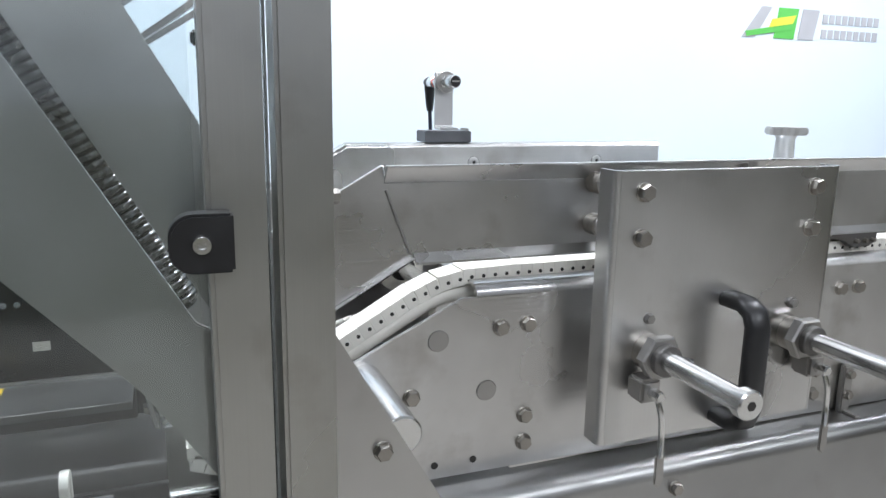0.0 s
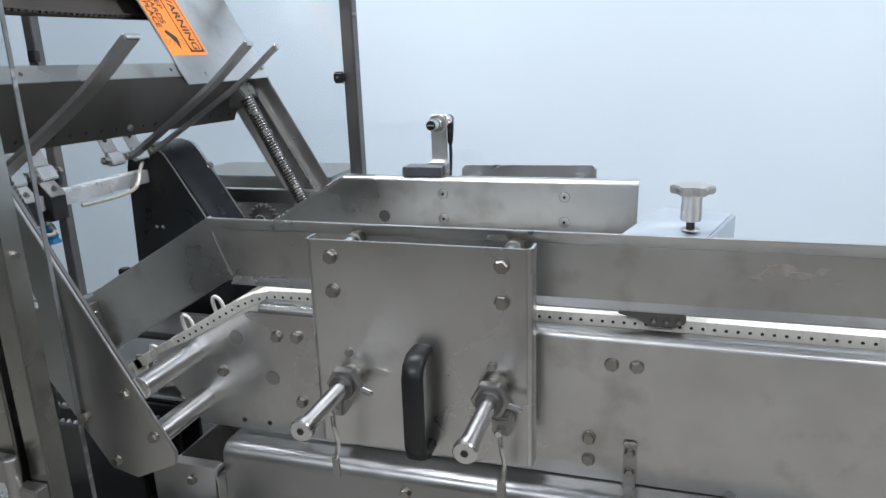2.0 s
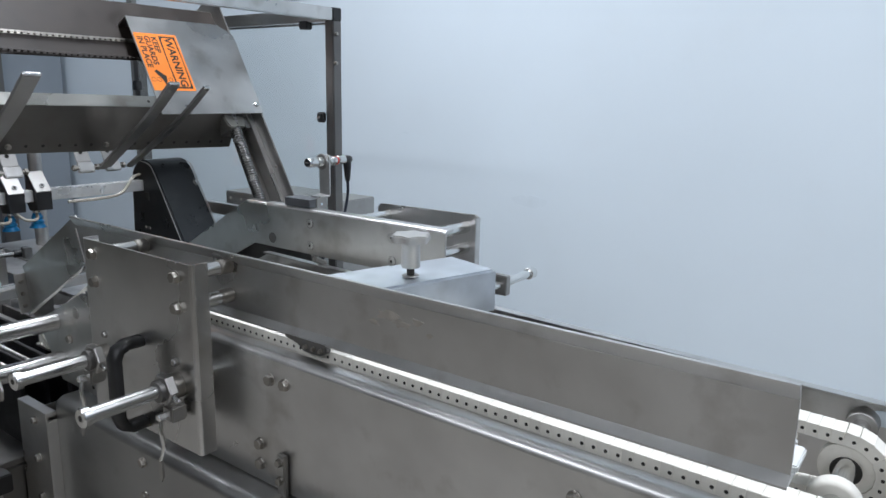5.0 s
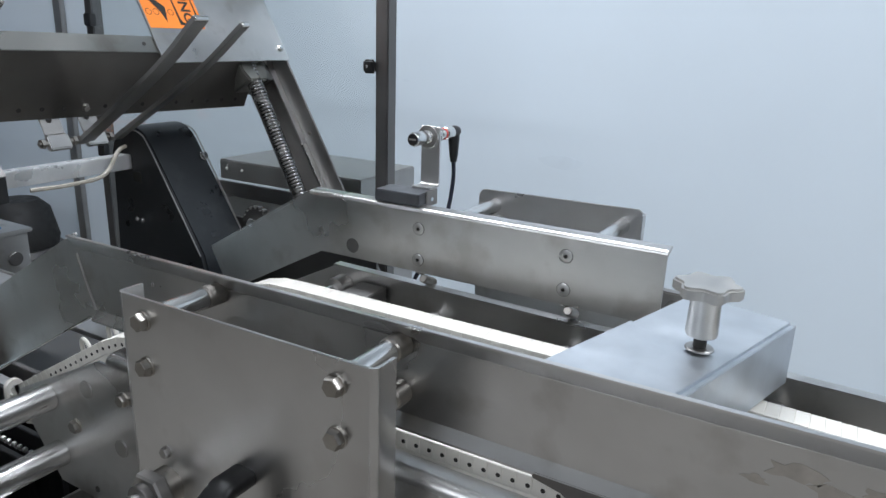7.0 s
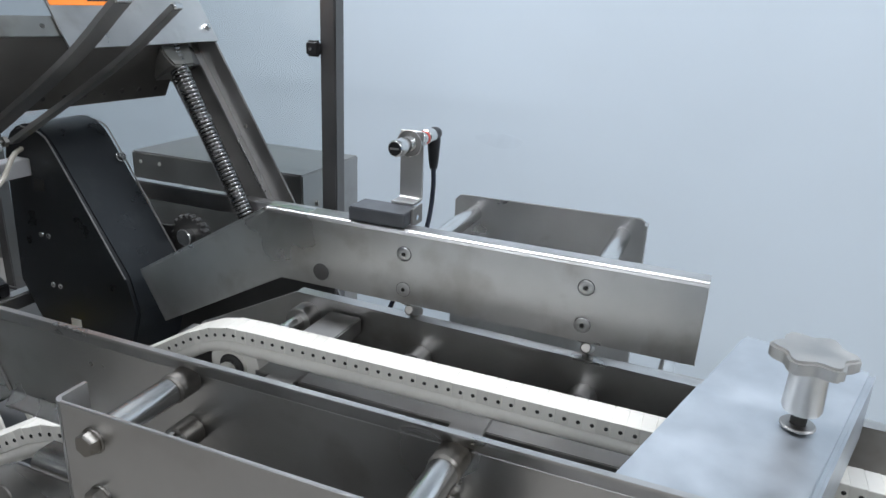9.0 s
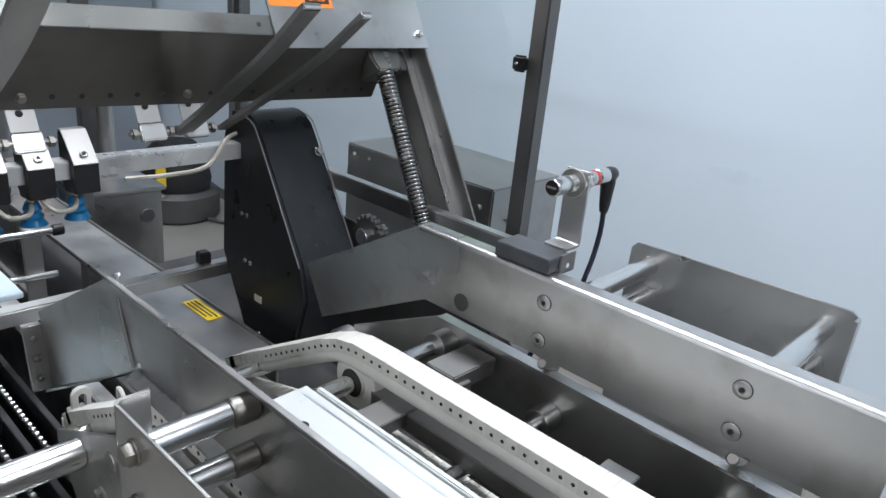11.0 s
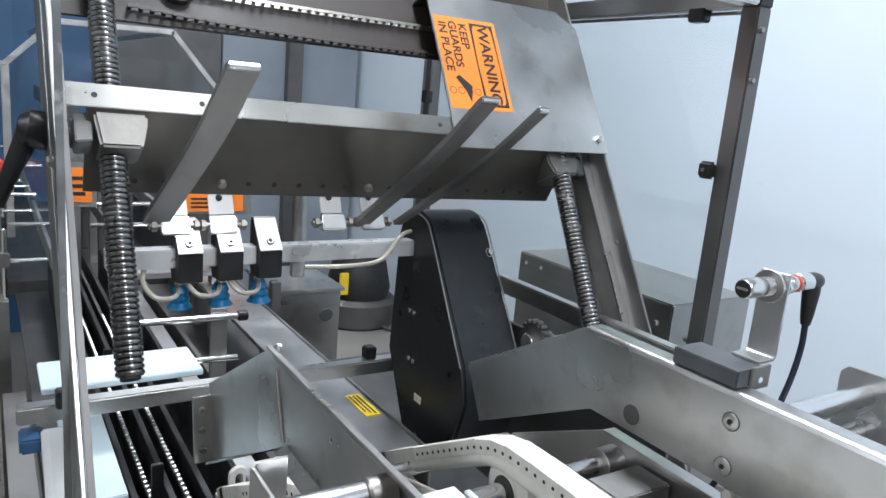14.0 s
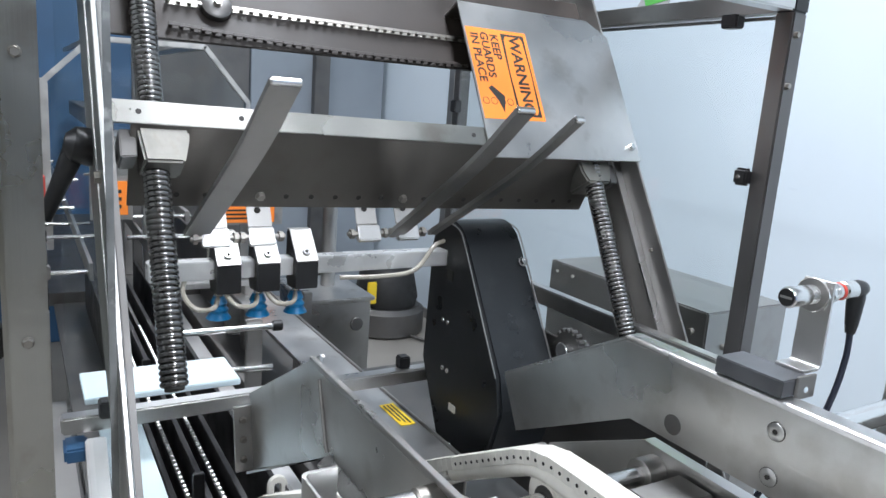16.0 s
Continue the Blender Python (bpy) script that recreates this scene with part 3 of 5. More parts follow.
part("rod_head", rod((0.700, 1.290, 0.910), (0.700, 1.310, 0.910), 0.0125), CHROME, rear)
part("rod_clamp", box(0.645, 0.716, 1.176, 1.194, 0.889, 0.929, 0.002), STEEL_DULL, rear)

# ---- near adjuster ----
near = thing("adjuster_plate", "brushed steel adjuster plate with black handle and two clamped rods", "adjuster plate", 0.505, 0.536, 0.79)
bm = box(0.371, 0.629, 0.5355, 0.5385, 0.792, 1.056, 0.0006, 1)
for k, (xe, sgn) in enumerate(((0.371, -1), (0.629, 1))):
    prof = [(xe, 0.5355)] + [(xe + sgn * 0.006 * math.sin(i / 5 * math.pi / 2), 0.5355 + 0.006 * (1 - math.cos(i / 5 * math.pi / 2))) for i in range(1, 6)] + [(xe + sgn * 0.006, 0.560), (xe + sgn * 0.003, 0.560)] + [(xe + sgn * 0.003 * math.sin(i / 4 * math.pi / 2), 0.5385 + 0.003 * (1 - math.cos(i / 4 * math.pi / 2))) for i in range(4, -1, -1)]
    prism(prof, 0.792, 1.056, 0, bm=bm, axis="z")
part("plate", bm, STEEL_V, near)
for x in (0.397, 0.601):
    for z in (1.036, 0.994):
        bolt(near, x, 0.5355, z, "-y", 0.0145, 0.0065, turn=x * 500 + z * 300)
        part("spacer", rod((x, 0.5385, z), (x, 0.600, z), 0.0098), CHROME, near)
        part("collar", rod((x, 0.600, z), (x, 0.6202, z), 0.0108), BOLT, near, "brown-stained spacer collar")
for x in (0.412, 0.589):
    bolt(near, x, 0.5355, 0.916, "-y", 0.009, 0.0035, STEEL_DULL, name="screw")
bm = bmesh.new()
hp = [(0.5355, 0.928), (0.512, 0.928), (0.500, 0.922), (0.495, 0.910), (0.495, 0.826), (0.500, 0.812), (0.512, 0.806), (0.5355, 0.806)]
sections = []
for i, (yy, zz) in enumerate(hp):
    a = Vector(hp[max(i - 1, 0)])
    c = Vector(hp[min(i + 1, len(hp) - 1)])
    dv = (c - a).normalized()
    nrm = Vector((-dv.y, dv.x))
    ring_pts = []
    for k in range(12):
        u, w = math.cos(2 * math.pi * k / 12), math.sin(2 * math.pi * k / 12)
        u, w = math.copysign(abs(u) ** 0.6, u), math.copysign(abs(w) ** 0.6, w)
        ring_pts.append(bm.verts.new((0.506 + 0.0125 * u, yy + nrm.x * 0.0075 * w, zz + nrm.y * 0.0075 * w)))
    sections.append(ring_pts)
for a, c in zip(sections, sections[1:]):
    for k in range(12):
        bm.faces.new((a[k], a[(k + 1) % 12], c[(k + 1) % 12], c[k]))
bm.faces.new(sections[0])
bm.faces.new(sections[-1])
part("handle", bm, BLACK, near, "black plastic bow handle", 50)
for i, x in enumerate((0.413, 0.591)):
    part("guide_rod", rod((x, 0.408, 0.884), (x, 0.620, 0.884), 0.0098, 28), CHROME, near)
    part("rod_head", turned((x, 0.402, 0.884), (x, 0.412, 0.884), [(0, 0.0112), (0.15, 0.0128), (1, 0.0128)], 28), CHROME, near)
    part("rod_recess", turned((x, 0.4015, 0.884), (x, 0.4025, 0.884), [(0, 0.0042), (1, 0.0042)], 6), HOLE, near)
    part("flange_nut", turned((x, 0.5095, 0.884), (x, 0.5225, 0.884), [(0, 0.0208), (0.15, 0.0226), (0.85, 0.0226), (1, 0.0208)], 6), STEEL_DULL, near)
    part("collar", ring((x, 0.502, 0.884), (x, 0.512, 0.884), 0.0152, 0.0095), STEEL_DARK, near)
    part("bush", ring((x, 0.520, 0.884), (x, 0.536, 0.884), 0.0175, 0.0095), BOLT, near)
    sx = x - 0.012 if i == 0 else x + 0.013
    part("clamp_block", box(sx - 0.011, sx + 0.011, 0.508, 0.532, 0.843, 0.866, 0.003), STEEL_DULL, near)
    part("clamp_bolt", rod((sx, 0.494, 0.854), (sx, 0.520, 0.854), 0.0055, 6), CHROME, near)
    part("side_screw", rod((x + 0.018, 0.515, 0.880), (x + 0.036, 0.512, 0.876), 0.0038, 10), CHROME, near)
    part("clamp_lever", hose([(sx, 0.500, 0.852), (sx + 0.003, 0.496, 0.836), (sx + 0.006, 0.497, 0.815), (sx + 0.003, 0.493, 0.795)], 0.0030, 8, 5), CHROME, near)

for sx in (0.401, 0.604):
    part("lever_tab", prism([(sx - 0.002, 0.798), (sx + 0.008, 0.798), (sx + 0.009, 0.772), (sx + 0.004, 0.764), (sx - 0.002, 0.770)], 0.4915, 0.4945, 0.0012), STEEL_DULL, near)

# ---- hold-down cover with star knob ----
cover = thing("hold_down_cover", "galvanised sheet cover with a cast star knob over the chains", "cover", 0.80, 0.785, 0.955)
COVER = Matrix.Translation((0.786, 0.800, 0)) @ pose(0, 0, 0, 0, 0, -16)
bm = box(-0.052, 0.052, -0.163, 0.110, 0.9640, 1.0225, 0.0030, m=COVER)
part("cover_sheet", bm, GALV, cover)
part("cover_lip", box(0.0522, 0.0540, -0.163, 0.110, 0.9600, 1.0205, 0.0008, m=COVER), GALV, cover)
bm = prism([(-0.0515, -0.160), (0.0485, -0.160), (0.0485, -0.052), (0.030, -0.040), (0.004, -0.028), (-0.020, -0.020), (-0.0515, -0.010)], 1.0226, 1.0233, 0.0003, 1, axis="z", m=COVER)
part("overlap_sheet", bm, GALV, cover)
part("foot_block", prism([(0.722, 0.967), (0.797, 0.967), (0.797, 0.955), (0.786, 0.949), (0.757, 0.949), (0.745, 0.957), (0.722, 0.962)], 0.6100, 0.6192, 0.0010), STEEL_DARK, cover)
part("foot_plate", box(0.730, 0.790, 0.6192, 0.690, 0.9575, 0.9635, 0.001), STEEL_DARK, cover)
for xx in (0.762, 0.776, 0.789):
    bolt(cover, xx, 0.610, 0.957, "-y", 0.005, 0.003)
knob = part("star_knob", turned((0.802, 0.771, 1.038), (0.802, 0.771, 1.074), [(0, 0.0125), (0.08, 0.0135), (0.85, 0.0125), (1, 0.015)], 24), ALUMINIUM, cover, "cast aluminium star knob")
pts = []
for k in range(60):
    a = 2 * math.pi * k / 60
    r = 0.0255 + 0.0032 * math.cos(6 * a)
    pts.append((0.802 + r * math.cos(a), 0.771 + r * math.sin(a)))
part("knob_head", prism(pts, 1.074, 1.085, 0.002, 2, axis="z"), ALUMINIUM, knob)
part("knob_screw", rod((0.802, 0.771, 1.022), (0.802, 0.771, 1.040), 0.0055, 14), HOLE, knob)
part("washer", ring((0.802, 0.771, 1.0245), (0.802, 0.771, 1.0270), 0.012, 0.005), STEEL_DULL, cover)

# ---- photo sensor on its bracket ----
sensor = thing("photo_sensor", "cylindrical photoelectric sensor on a bent steel bracket with a black cable", "sensor", 0.385, 0.97, 1.055)
part("mount_block", box(0.335, 0.405, 0.955, 0.994, 1.0545, 1.0705, 0.001), SLATE, sensor, "dark slate-grey mounting block")
prof = [(0.992, 1.0705)] + [(1.012 + 0.006 * math.sin(k / 5 * math.pi / 2), 1.0765 - 0.006 * math.cos(k / 5 * math.pi / 2)) for k in range(6)] + [(1.018, 1.153), (1.0152, 1.153)] + [(1.012 + 0.0032 * math.sin(k / 5 * math.pi / 2), 1.0765 - 0.0032 * math.cos(k / 5 * math.pi / 2)) for k in range(5, -1, -1)] + [(0.992, 1.0733)]
part("bracket", prism(prof, 0.3705, 0.3995, 0.0004, 1, axis="x"), STEEL, sensor, "bent brushed steel bracket")
part("bracket_tab", box(0.4055, 0.4085, 0.972, 0.998, 1.052, 1.0733, 0.0006), STEEL_DULL, sensor)
part("tab_hole", turned((0.4086, 0.984, 1.0605), (0.4091, 0.984, 1.0605), [(0, 0.0028), (1, 0.0028)], 12), WALL, sensor)
SZ = 1.1395
part("sensor_tube", turned((0.385, 0.970, SZ), (0.385, 1.040, SZ), [(0, 0.0082), (0.03, 0.0094), (0.36, 0.0094), (0.38, 0.0086), (1, 0.0086)], 24), CHROME, sensor)
thread = lead_screw((0.385, 0.992, SZ), (0.385, 1.040, SZ), 0.0093, 0.0022, 24)
part("thread", thread, CHROME, sensor)
part("lens", turned((0.385, 0.9692, SZ), (0.385, 0.9710, SZ), [(0, 0.0076), (1, 0.0076)], 20), BLACK, sensor, "dark lens")
part("lens_bar", box(0.3795, 0.3905, 0.9686, 0.9693, SZ - 0.0008, SZ + 0.0014, 0), STEEL_DULL, sensor)
for yy in (1.0085, 1.0190):
    part("nut", turned((0.385, yy, SZ), (0.385, yy + 0.0058, SZ), [(0, 0.0135), (0.15, 0.0150), (0.85, 0.0150), (1, 0.0135)], 6), CHROME, sensor)
part("washer", ring((0.385, 1.0068, SZ), (0.385, 1.0086, SZ), 0.0158, 0.0090), STEEL_DULL, sensor)
part("connector", turned((0.385, 1.040, SZ), (0.385, 1.070, SZ), [(0, 0.0078), (0.4, 0.0078), (0.45, 0.0090), (1, 0.0090)], 18), CHROME, sensor)
part("red_band", ring((0.385, 1.046, SZ), (0.385, 1.051, SZ), 0.0084, 0.006), RED, sensor, "red band")
part("cable_plug", turned((0.385, 1.068, SZ), (0.385, 1.092, SZ), [(0, 0.0082), (0.55, 0.0088), (0.85, 0.0074), (1, 0.0040)], 18), BLACK, sensor)
part("cable_boot", turned((0.385, 1.080, SZ + 0.004), (0.386, 1.080, SZ - 0.044), [(0, 0.0080), (0.30, 0.0083), (0.8, 0.0062), (1, 0.0046)], 18), BLACK, sensor)
part("cable", hose([(0.386, 1.080, SZ - 0.042), (0.387, 1.079, 1.070), (0.386, 1.070, 1.030), (0.378, 1.055, 0.98), (0.350, 1.02, 0.90), (0.30, 1.02, 0.70)], 0.0030, 10), CABLE, sensor, "dark blue-black cable")


# ---- base under the conveyor ----
base = thing("base_cabinet", "brushed stainless steel base housing with rounded top edges", "cabinet", 0.5, 0.75, 0.0)
prof = [(0.546, 0.0), (0.546, 0.735)] + [(0.546 + 0.018 * (1 - math.cos(k / 6 * math.pi / 2)), 0.735 + 0.018 * math.sin(k / 6 * math.pi / 2)) for k in range(1, 7)] + [(0.62, 0.753), (0.62, 0.749), (0.566, 0.749), (0.550, 0.735), (0.550, 0.0)]
part("front_panel", prism(prof, 0.205, 0.948, 0, axis="x"), STEEL_BASE, base)
part("end_panel", prism([(0.552, 0.0), (0.552, 0.735), (0.570, 0.751), (0.985, 0.751), (0.985, 0.0)], 0.944, 0.948, 0.0005, axis="x"), STEEL_DULL, base)
part("back_panel", box(0.21, 0.944, 0.981, 0.985, 0.0, 0.751, 0.0005), STEEL_DULL, base)
part("top_rail", box(0.21, 0.90, 0.622, 0.66, 0.740, 0.7565, 0.001), STEEL_DARK, base)
part("top_rail", box(0.21, 0.90, 0.93, 0.98, 0.740, 0.7565, 0.001), STEEL_DARK, base)
part("gap_strip", box(0.30, 0.92, 0.590, 0.616, 0.7535, 0.7560, 0.0), WHITE, base)
part("corner_plate", prism([(0.528, 0.0), (0.528, 0.728), (0.546, 0.728), (0.546, 0.72), (0.532, 0.72), (0.532, 0.0)], 0.100, 0.204, 0.0008, axis="x"), STEEL_V, base)
part("corner_flange", box(0.200, 0.2045, 0.528, 0.575, 0.0, 0.712, 0.001), STEEL_V, base)
part("corner_web", box(0.100, 0.104, 0.532, 0.985, 0.0, 0.700, 0.001), STEEL_V, base)
for z in (0.706, 0.635, 0.560, 0.480):
    bolt(base, 0.165, 0.528, z, "-y", 0.012, 0.005)
for z in (0.723, 0.668):
    bolt(base, 0.471, 0.546, z, "-y", 0.0125, 0.005)
    bolt(base, 0.90, 0.546, z - 0.045, "-y", 0.0125, 0.005)
part("bearing", ring((0.948, 0.600, 0.712), (0.966, 0.600, 0.712), 0.022, 0.012), RUSTY, base, "rust-brown bearing")
part("drive_shaft", rod((0.960, 0.600, 0.712), (1.085, 0.600, 0.712), 0.0135), STEEL_DARK, base)
part("shaft_collar", ring((1.060, 0.600, 0.712), (1.072, 0.600, 0.712), 0.0185, 0.012), STEEL_DARK, base)
part("roller", rod((1.095, 0.612, 0.735), (1.095, 0.96, 0.735), 0.019), STEEL_DULL, conveyor)

# ---- machine frame: square tubes round the magazine ----
frame_thing = thing("tube_frame", "upright square steel tube frame with black panel clips", "frame", -0.4, 0.85, 0.0)
TOP = 1.462


def tube(p0, p1, w=0.030, mat=STEEL_POST, name="tube", holder=None):
    m, length = along(p0, p1)
    bm = box(-w / 2, w / 2, -w / 2, w / 2, 0, length, 0.0025, 2, m=m)
    return part(name, bm, mat, holder or frame_thing)


tube((0.066, 0.397, 0.612), (0.066, 0.397, TOP - 0.015), name="post")
# far posts take a darker steel colour to mute the orange label's reflection
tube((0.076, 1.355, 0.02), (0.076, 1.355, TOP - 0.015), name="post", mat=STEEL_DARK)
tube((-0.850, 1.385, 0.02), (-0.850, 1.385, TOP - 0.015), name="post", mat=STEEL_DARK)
tube((-0.850, 0.394, 0.02), (-0.850, 0.394, TOP - 0.015), name="post")
tube((0.066, 0.413, TOP), (0.078, 1.338, TOP), name="top_rail", mat=STEEL)
tube((0.091, 1.355, TOP), (-0.865, 1.385, TOP), name="top_rail", mat=STEEL)
tube((0.050, 0.397, TOP), (-0.865, 0.397, TOP), name="top_rail", mat=STEEL)
tube((-0.850, 0.412, TOP), (-0.850, 1.368, TOP), name="top_rail", mat=STEEL)
part("corner_cap", box(0.0605, 0.0915, 1.3395, 1.3705, TOP - 0.016, TOP + 0.016, 0.002), BLACK, frame_thing)
part("corner_cap", box(0.0505, 0.0815, 0.3815, 0.4125, TOP - 0.016, TOP + 0.016, 0.002), BLACK, frame_thing)
tube((0.060, 0.394, 0.560), (-0.850, 0.394, 0.560), 0.026, name="lower_rail", mat=STEEL_DULL)
tube((0.0715, 0.452, 0.625), (0.165, 0.452, 0.625), name="lower_rail", mat=STEEL)
part("foot_block", box(0.0505, 0.0815, 0.3825, 0.4115, 0.594, 0.612, 0.002), BLACK, frame_thing, "black plastic end plug")
tube((0.118, 0.4365, 0.626), (0.1645, 0.4365, 0.626), 0.031, name="stub_rail", mat=STEEL_BRIGHT)
part("corner_cap", box(0.1650, 0.1985, 0.4205, 0.4690, 0.6095, 0.6425, 0.002), BLACK, frame_thing)
tube((0.1815, 0.437, 0.02), (0.1815, 0.437, 0.609), 0.032, name="post")
tube((-0.276, 0.43, 0.820), (-0.276, 1.34, 0.820), 0.024, STEEL, "cross_rail")
for x, y, z, way in ((0.081, 0.396, 1.061, "x"), (0.091, 1.350, 1.415, "x"), (0.091, 1.348, 1.344, "x"), (0.081, 0.396, 1.30, "x"), (0.081, 0.396, 0.72, "x")):
    bolt(frame_thing, x, y, z, way, 0.008, 0.004)
for z in (1.209, 0.90):
    clip = part("post_clip", box(0.042, 0.0665, 1.324, 1.3395, z - 0.013, z + 0.013, 0.004, 3), BLACK, frame_thing)
    bolt(clip, 0.0525, 1.324, z, "-y", 0.007, 0.002, CHROME, "disc")


def panel_clip(x, y, z, w=(0.026, 0.014, 0.026), way="-y"):
    if way == "-y":
        out = [(x + w[0] / 2, z - w[2] / 2), (x + w[0] / 2, z + w[2] / 2)] + [(x - w[0] / 2 + 0.012 - 0.012 * math.sin(k / 6 * math.pi / 2 + q * math.pi / 2), z + (1 - 2 * q) * (w[2] / 2 - 0.012) + 0.012 * math.cos(k / 6 * math.pi / 2 + q * math.pi / 2)) for q in (0, 1) for k in range(7)]
        t = part("panel_clip", prism(out, y - w[1] / 2, y + w[1] / 2, 0.0015), BLACK, frame_thing, "black plastic panel clip")
    else:
        t = part("panel_clip", box(x - w[0] / 2, x + w[0] / 2, y - w[1] / 2, y + w[1] / 2, z - w[2] / 2, z + w[2] / 2, 0.0022, 2), BLACK, frame_thing, "black plastic panel clip")
    if way == "-y":
        bolt(t, x, y - w[1] / 2, z, "-y", 0.010, 0.003, CHROME, "disc")


panel_clip(0.0110, 0.3695, 1.044, (0.031, 0.014, 0.030))
panel_clip(-0.02, 1.352, 1.440, (0.03, 0.02, 0.022), "")
panel_clip(-0.282, 0.955, 0.842, (0.02, 0.02, 0.022), "")
panel_clip(-0.262, 0.486, 0.842, (0.024, 0.02, 0.024), "")
panel_clip(-0.835, 1.362, 1.28, (0.024, 0.02, 0.03), "")
panel_clip(-0.835, 1.362, 0.95, (0.024, 0.02, 0.03), "")

# side door hinged on the near post
door = thing("guard_door", "clear plastic guard door in a square steel tube frame", "guard door", 0.03, 0.394, 0.60)
tube((0.0295, 0.392, 0.64), (0.0295, 0.392, 1.44), name="stile", holder=door)
tube((0.008, 0.391, 0.655), (-0.80, 0.391, 0.655), name="rail", holder=door, mat=STEEL_DULL)
tube((0.008, 0.391, 1.425), (-0.80, 0.391, 1.425), name="rail", holder=door)
part("stile_foot", box(0.0115, 0.0395, 0.3770, 0.4050, 0.618, 0.640, 0.002), BLACK, door, "black plastic end plug")
pane = part("pane", box(-0.80, 0.010, 0.397, 0.402, 0.67, 1.41, 0.0), CLEAR, door, "clear plastic pane")
pane.visible_shadow = False
for z in (0.745, 1.235):
    h = part("hinge", rod((0.045, 0.366, z), (0.045, 0.366, z + 0.075), 0.0085, 16), STEEL_DULL, door)
    part("hinge_leaf", box(0.046, 0.078, 0.363, 0.3820, z, z + 0.036, 0.002), STEEL_DULL, h)
    part("hinge_leaf", box(0.013, 0.046, 0.363, 0.3755, z + 0.039, z + 0.075, 0.002), STEEL_DULL, h)

inner = thing("clear_panel", "clear plastic guard panel inside the near frame side", "guard panel", -0.3, 0.452, 0.56)
pn = part("sheet", box(-0.82, 0.055, 0.4615, 0.4665, 0.58, 1.445, 0.0), CLEAR, inner)
pn.visible_shadow = False
part("edge_strip", box(0.0552, 0.0570, 0.4605, 0.4670, 0.58, 1.445, 0.0004), EDGE, inner, "scuffed bright panel edge")
back = thing("clear_panel", "clear plastic guard panel along the far frame side", "guard panel", -0.4, 1.38, 0.56)
pn = part("sheet", box(-0.83, 0.0605, 1.366, 1.370, 0.62, 1.44, 0.0), CLEAR, back)
pn.visible_shadow = False
part("edge_bead", box(-0.83, 0.0605, 1.3645, 1.3715, 1.4405, 1.4455, 0.001), EDGE, back)


# ---- magazine: leaning side plates, lead screws, crossbars ----
magazine = thing("carton_magazine", "leaning steel carton magazine with two lead screws and crossbars", "carton magazine", 0.1, 0.85, 0.75)


def mag(o, s, p):
    """A place (x, z) s up the lean and p to the front of the edge line o."""
    return (o[0] + LEAN_X * s + LEAN_Z * p, o[1] + LEAN_Z * s - LEAN_X * p)


NEAR_O, FAR_O = (0.092, 0.987), (0.048, 0.987)
near_plate = prism([mag(NEAR_O, a, p) for a, p in ((-0.225, -0.010), (0.62, -0.010), (0.62, -0.066), (0.028, -0.068), (0.018, -0.074), (0.028, -0.080), (0.62, -0.079), (0.62, -0.170), (0.13, -0.158), (0.01, -0.132), (-0.205, -0.118), (-0.232, -0.090), (-0.238, -0.022))], 0.468, 0.473, 0.001)
part("side_plate", near_plate, STEEL_PLATE, magazine)
part("edge_flange", prism([mag(NEAR_O, -0.13, -0.0102), mag(NEAR_O, 0.62, -0.0102), mag(NEAR_O, 0.62, -0.0142), mag(NEAR_O, -0.13, -0.0142)], 0.4735, 0.4800, 0.0008), STEEL_DARK, magazine, "scuffed folded plate edge")
for s, p in ((-0.129, -0.027), (-0.194, -0.026), (-0.199, -0.103), (-0.128, -0.106), (0.25, -0.04)):
    x, z = mag(NEAR_O, s, p)
    bolt(magazine, x, 0.468, z, "-y", 0.012, 0.005)
for x, z in ((0.150, 0.868), (0.160, 0.800)):
    part("tie_rod", rod((x, 0.473, z), (x, 0.587, z), 0.0155, 24), CHROME, magazine)
far_plate = prism([mag(FAR_O, -0.40, 0), mag(FAR_O, 0.62, 0), mag(FAR_O, 0.62, -0.092), mag(FAR_O, -0.40, -0.092)], 1.250, 1.254, 0.001)
prism([mag(FAR_O, -0.40, -0.092), mag(FAR_O, 0.62, -0.092), mag(FAR_O, 0.62, -0.0885), mag(FAR_O, -0.40, -0.0885)], 1.218, 1.250, 0.0005, bm=far_plate)
part("side_plate", far_plate, STEEL_DULL, magazine)
bead = prism([mag(FAR_O, -0.40, -0.040), mag(FAR_O, 0.30, -0.040), mag(FAR_O, 0.30, -0.036), mag(FAR_O, -0.40, -0.036)], 1.236, 1.250, 0.0005)
part("guide_strip", bead, STEEL, magazine)
for s in (0.12, -0.06):
    x, z = mag(FAR_O, s, -0.02)
    bolt(magazine, x, 1.250, z, "-y", 0.006, 0.002)


def mag3(o, s, p, y):
    x, z = mag(o, s, p)
    return (x, y, z)


part("lead_screw", lead_screw(mag3(NEAR_O, 0.030, -0.088, 0.528), mag3(NEAR_O, 0.60, -0.053, 0.528), 0.0150, 0.0063), SCREW, magazine)
part("screw_end", rod(mag3(NEAR_O, 0.026, -0.088, 0.528), mag3(NEAR_O, 0.031, -0.088, 0.528), 0.0105), HOLE, magazine)
part("lead_screw", lead_screw(mag3(FAR_O, -0.30, -0.056, 1.175), mag3(FAR_O, 0.50, -0.0155, 1.175), 0.0150, 0.0063), SCREW, magazine)
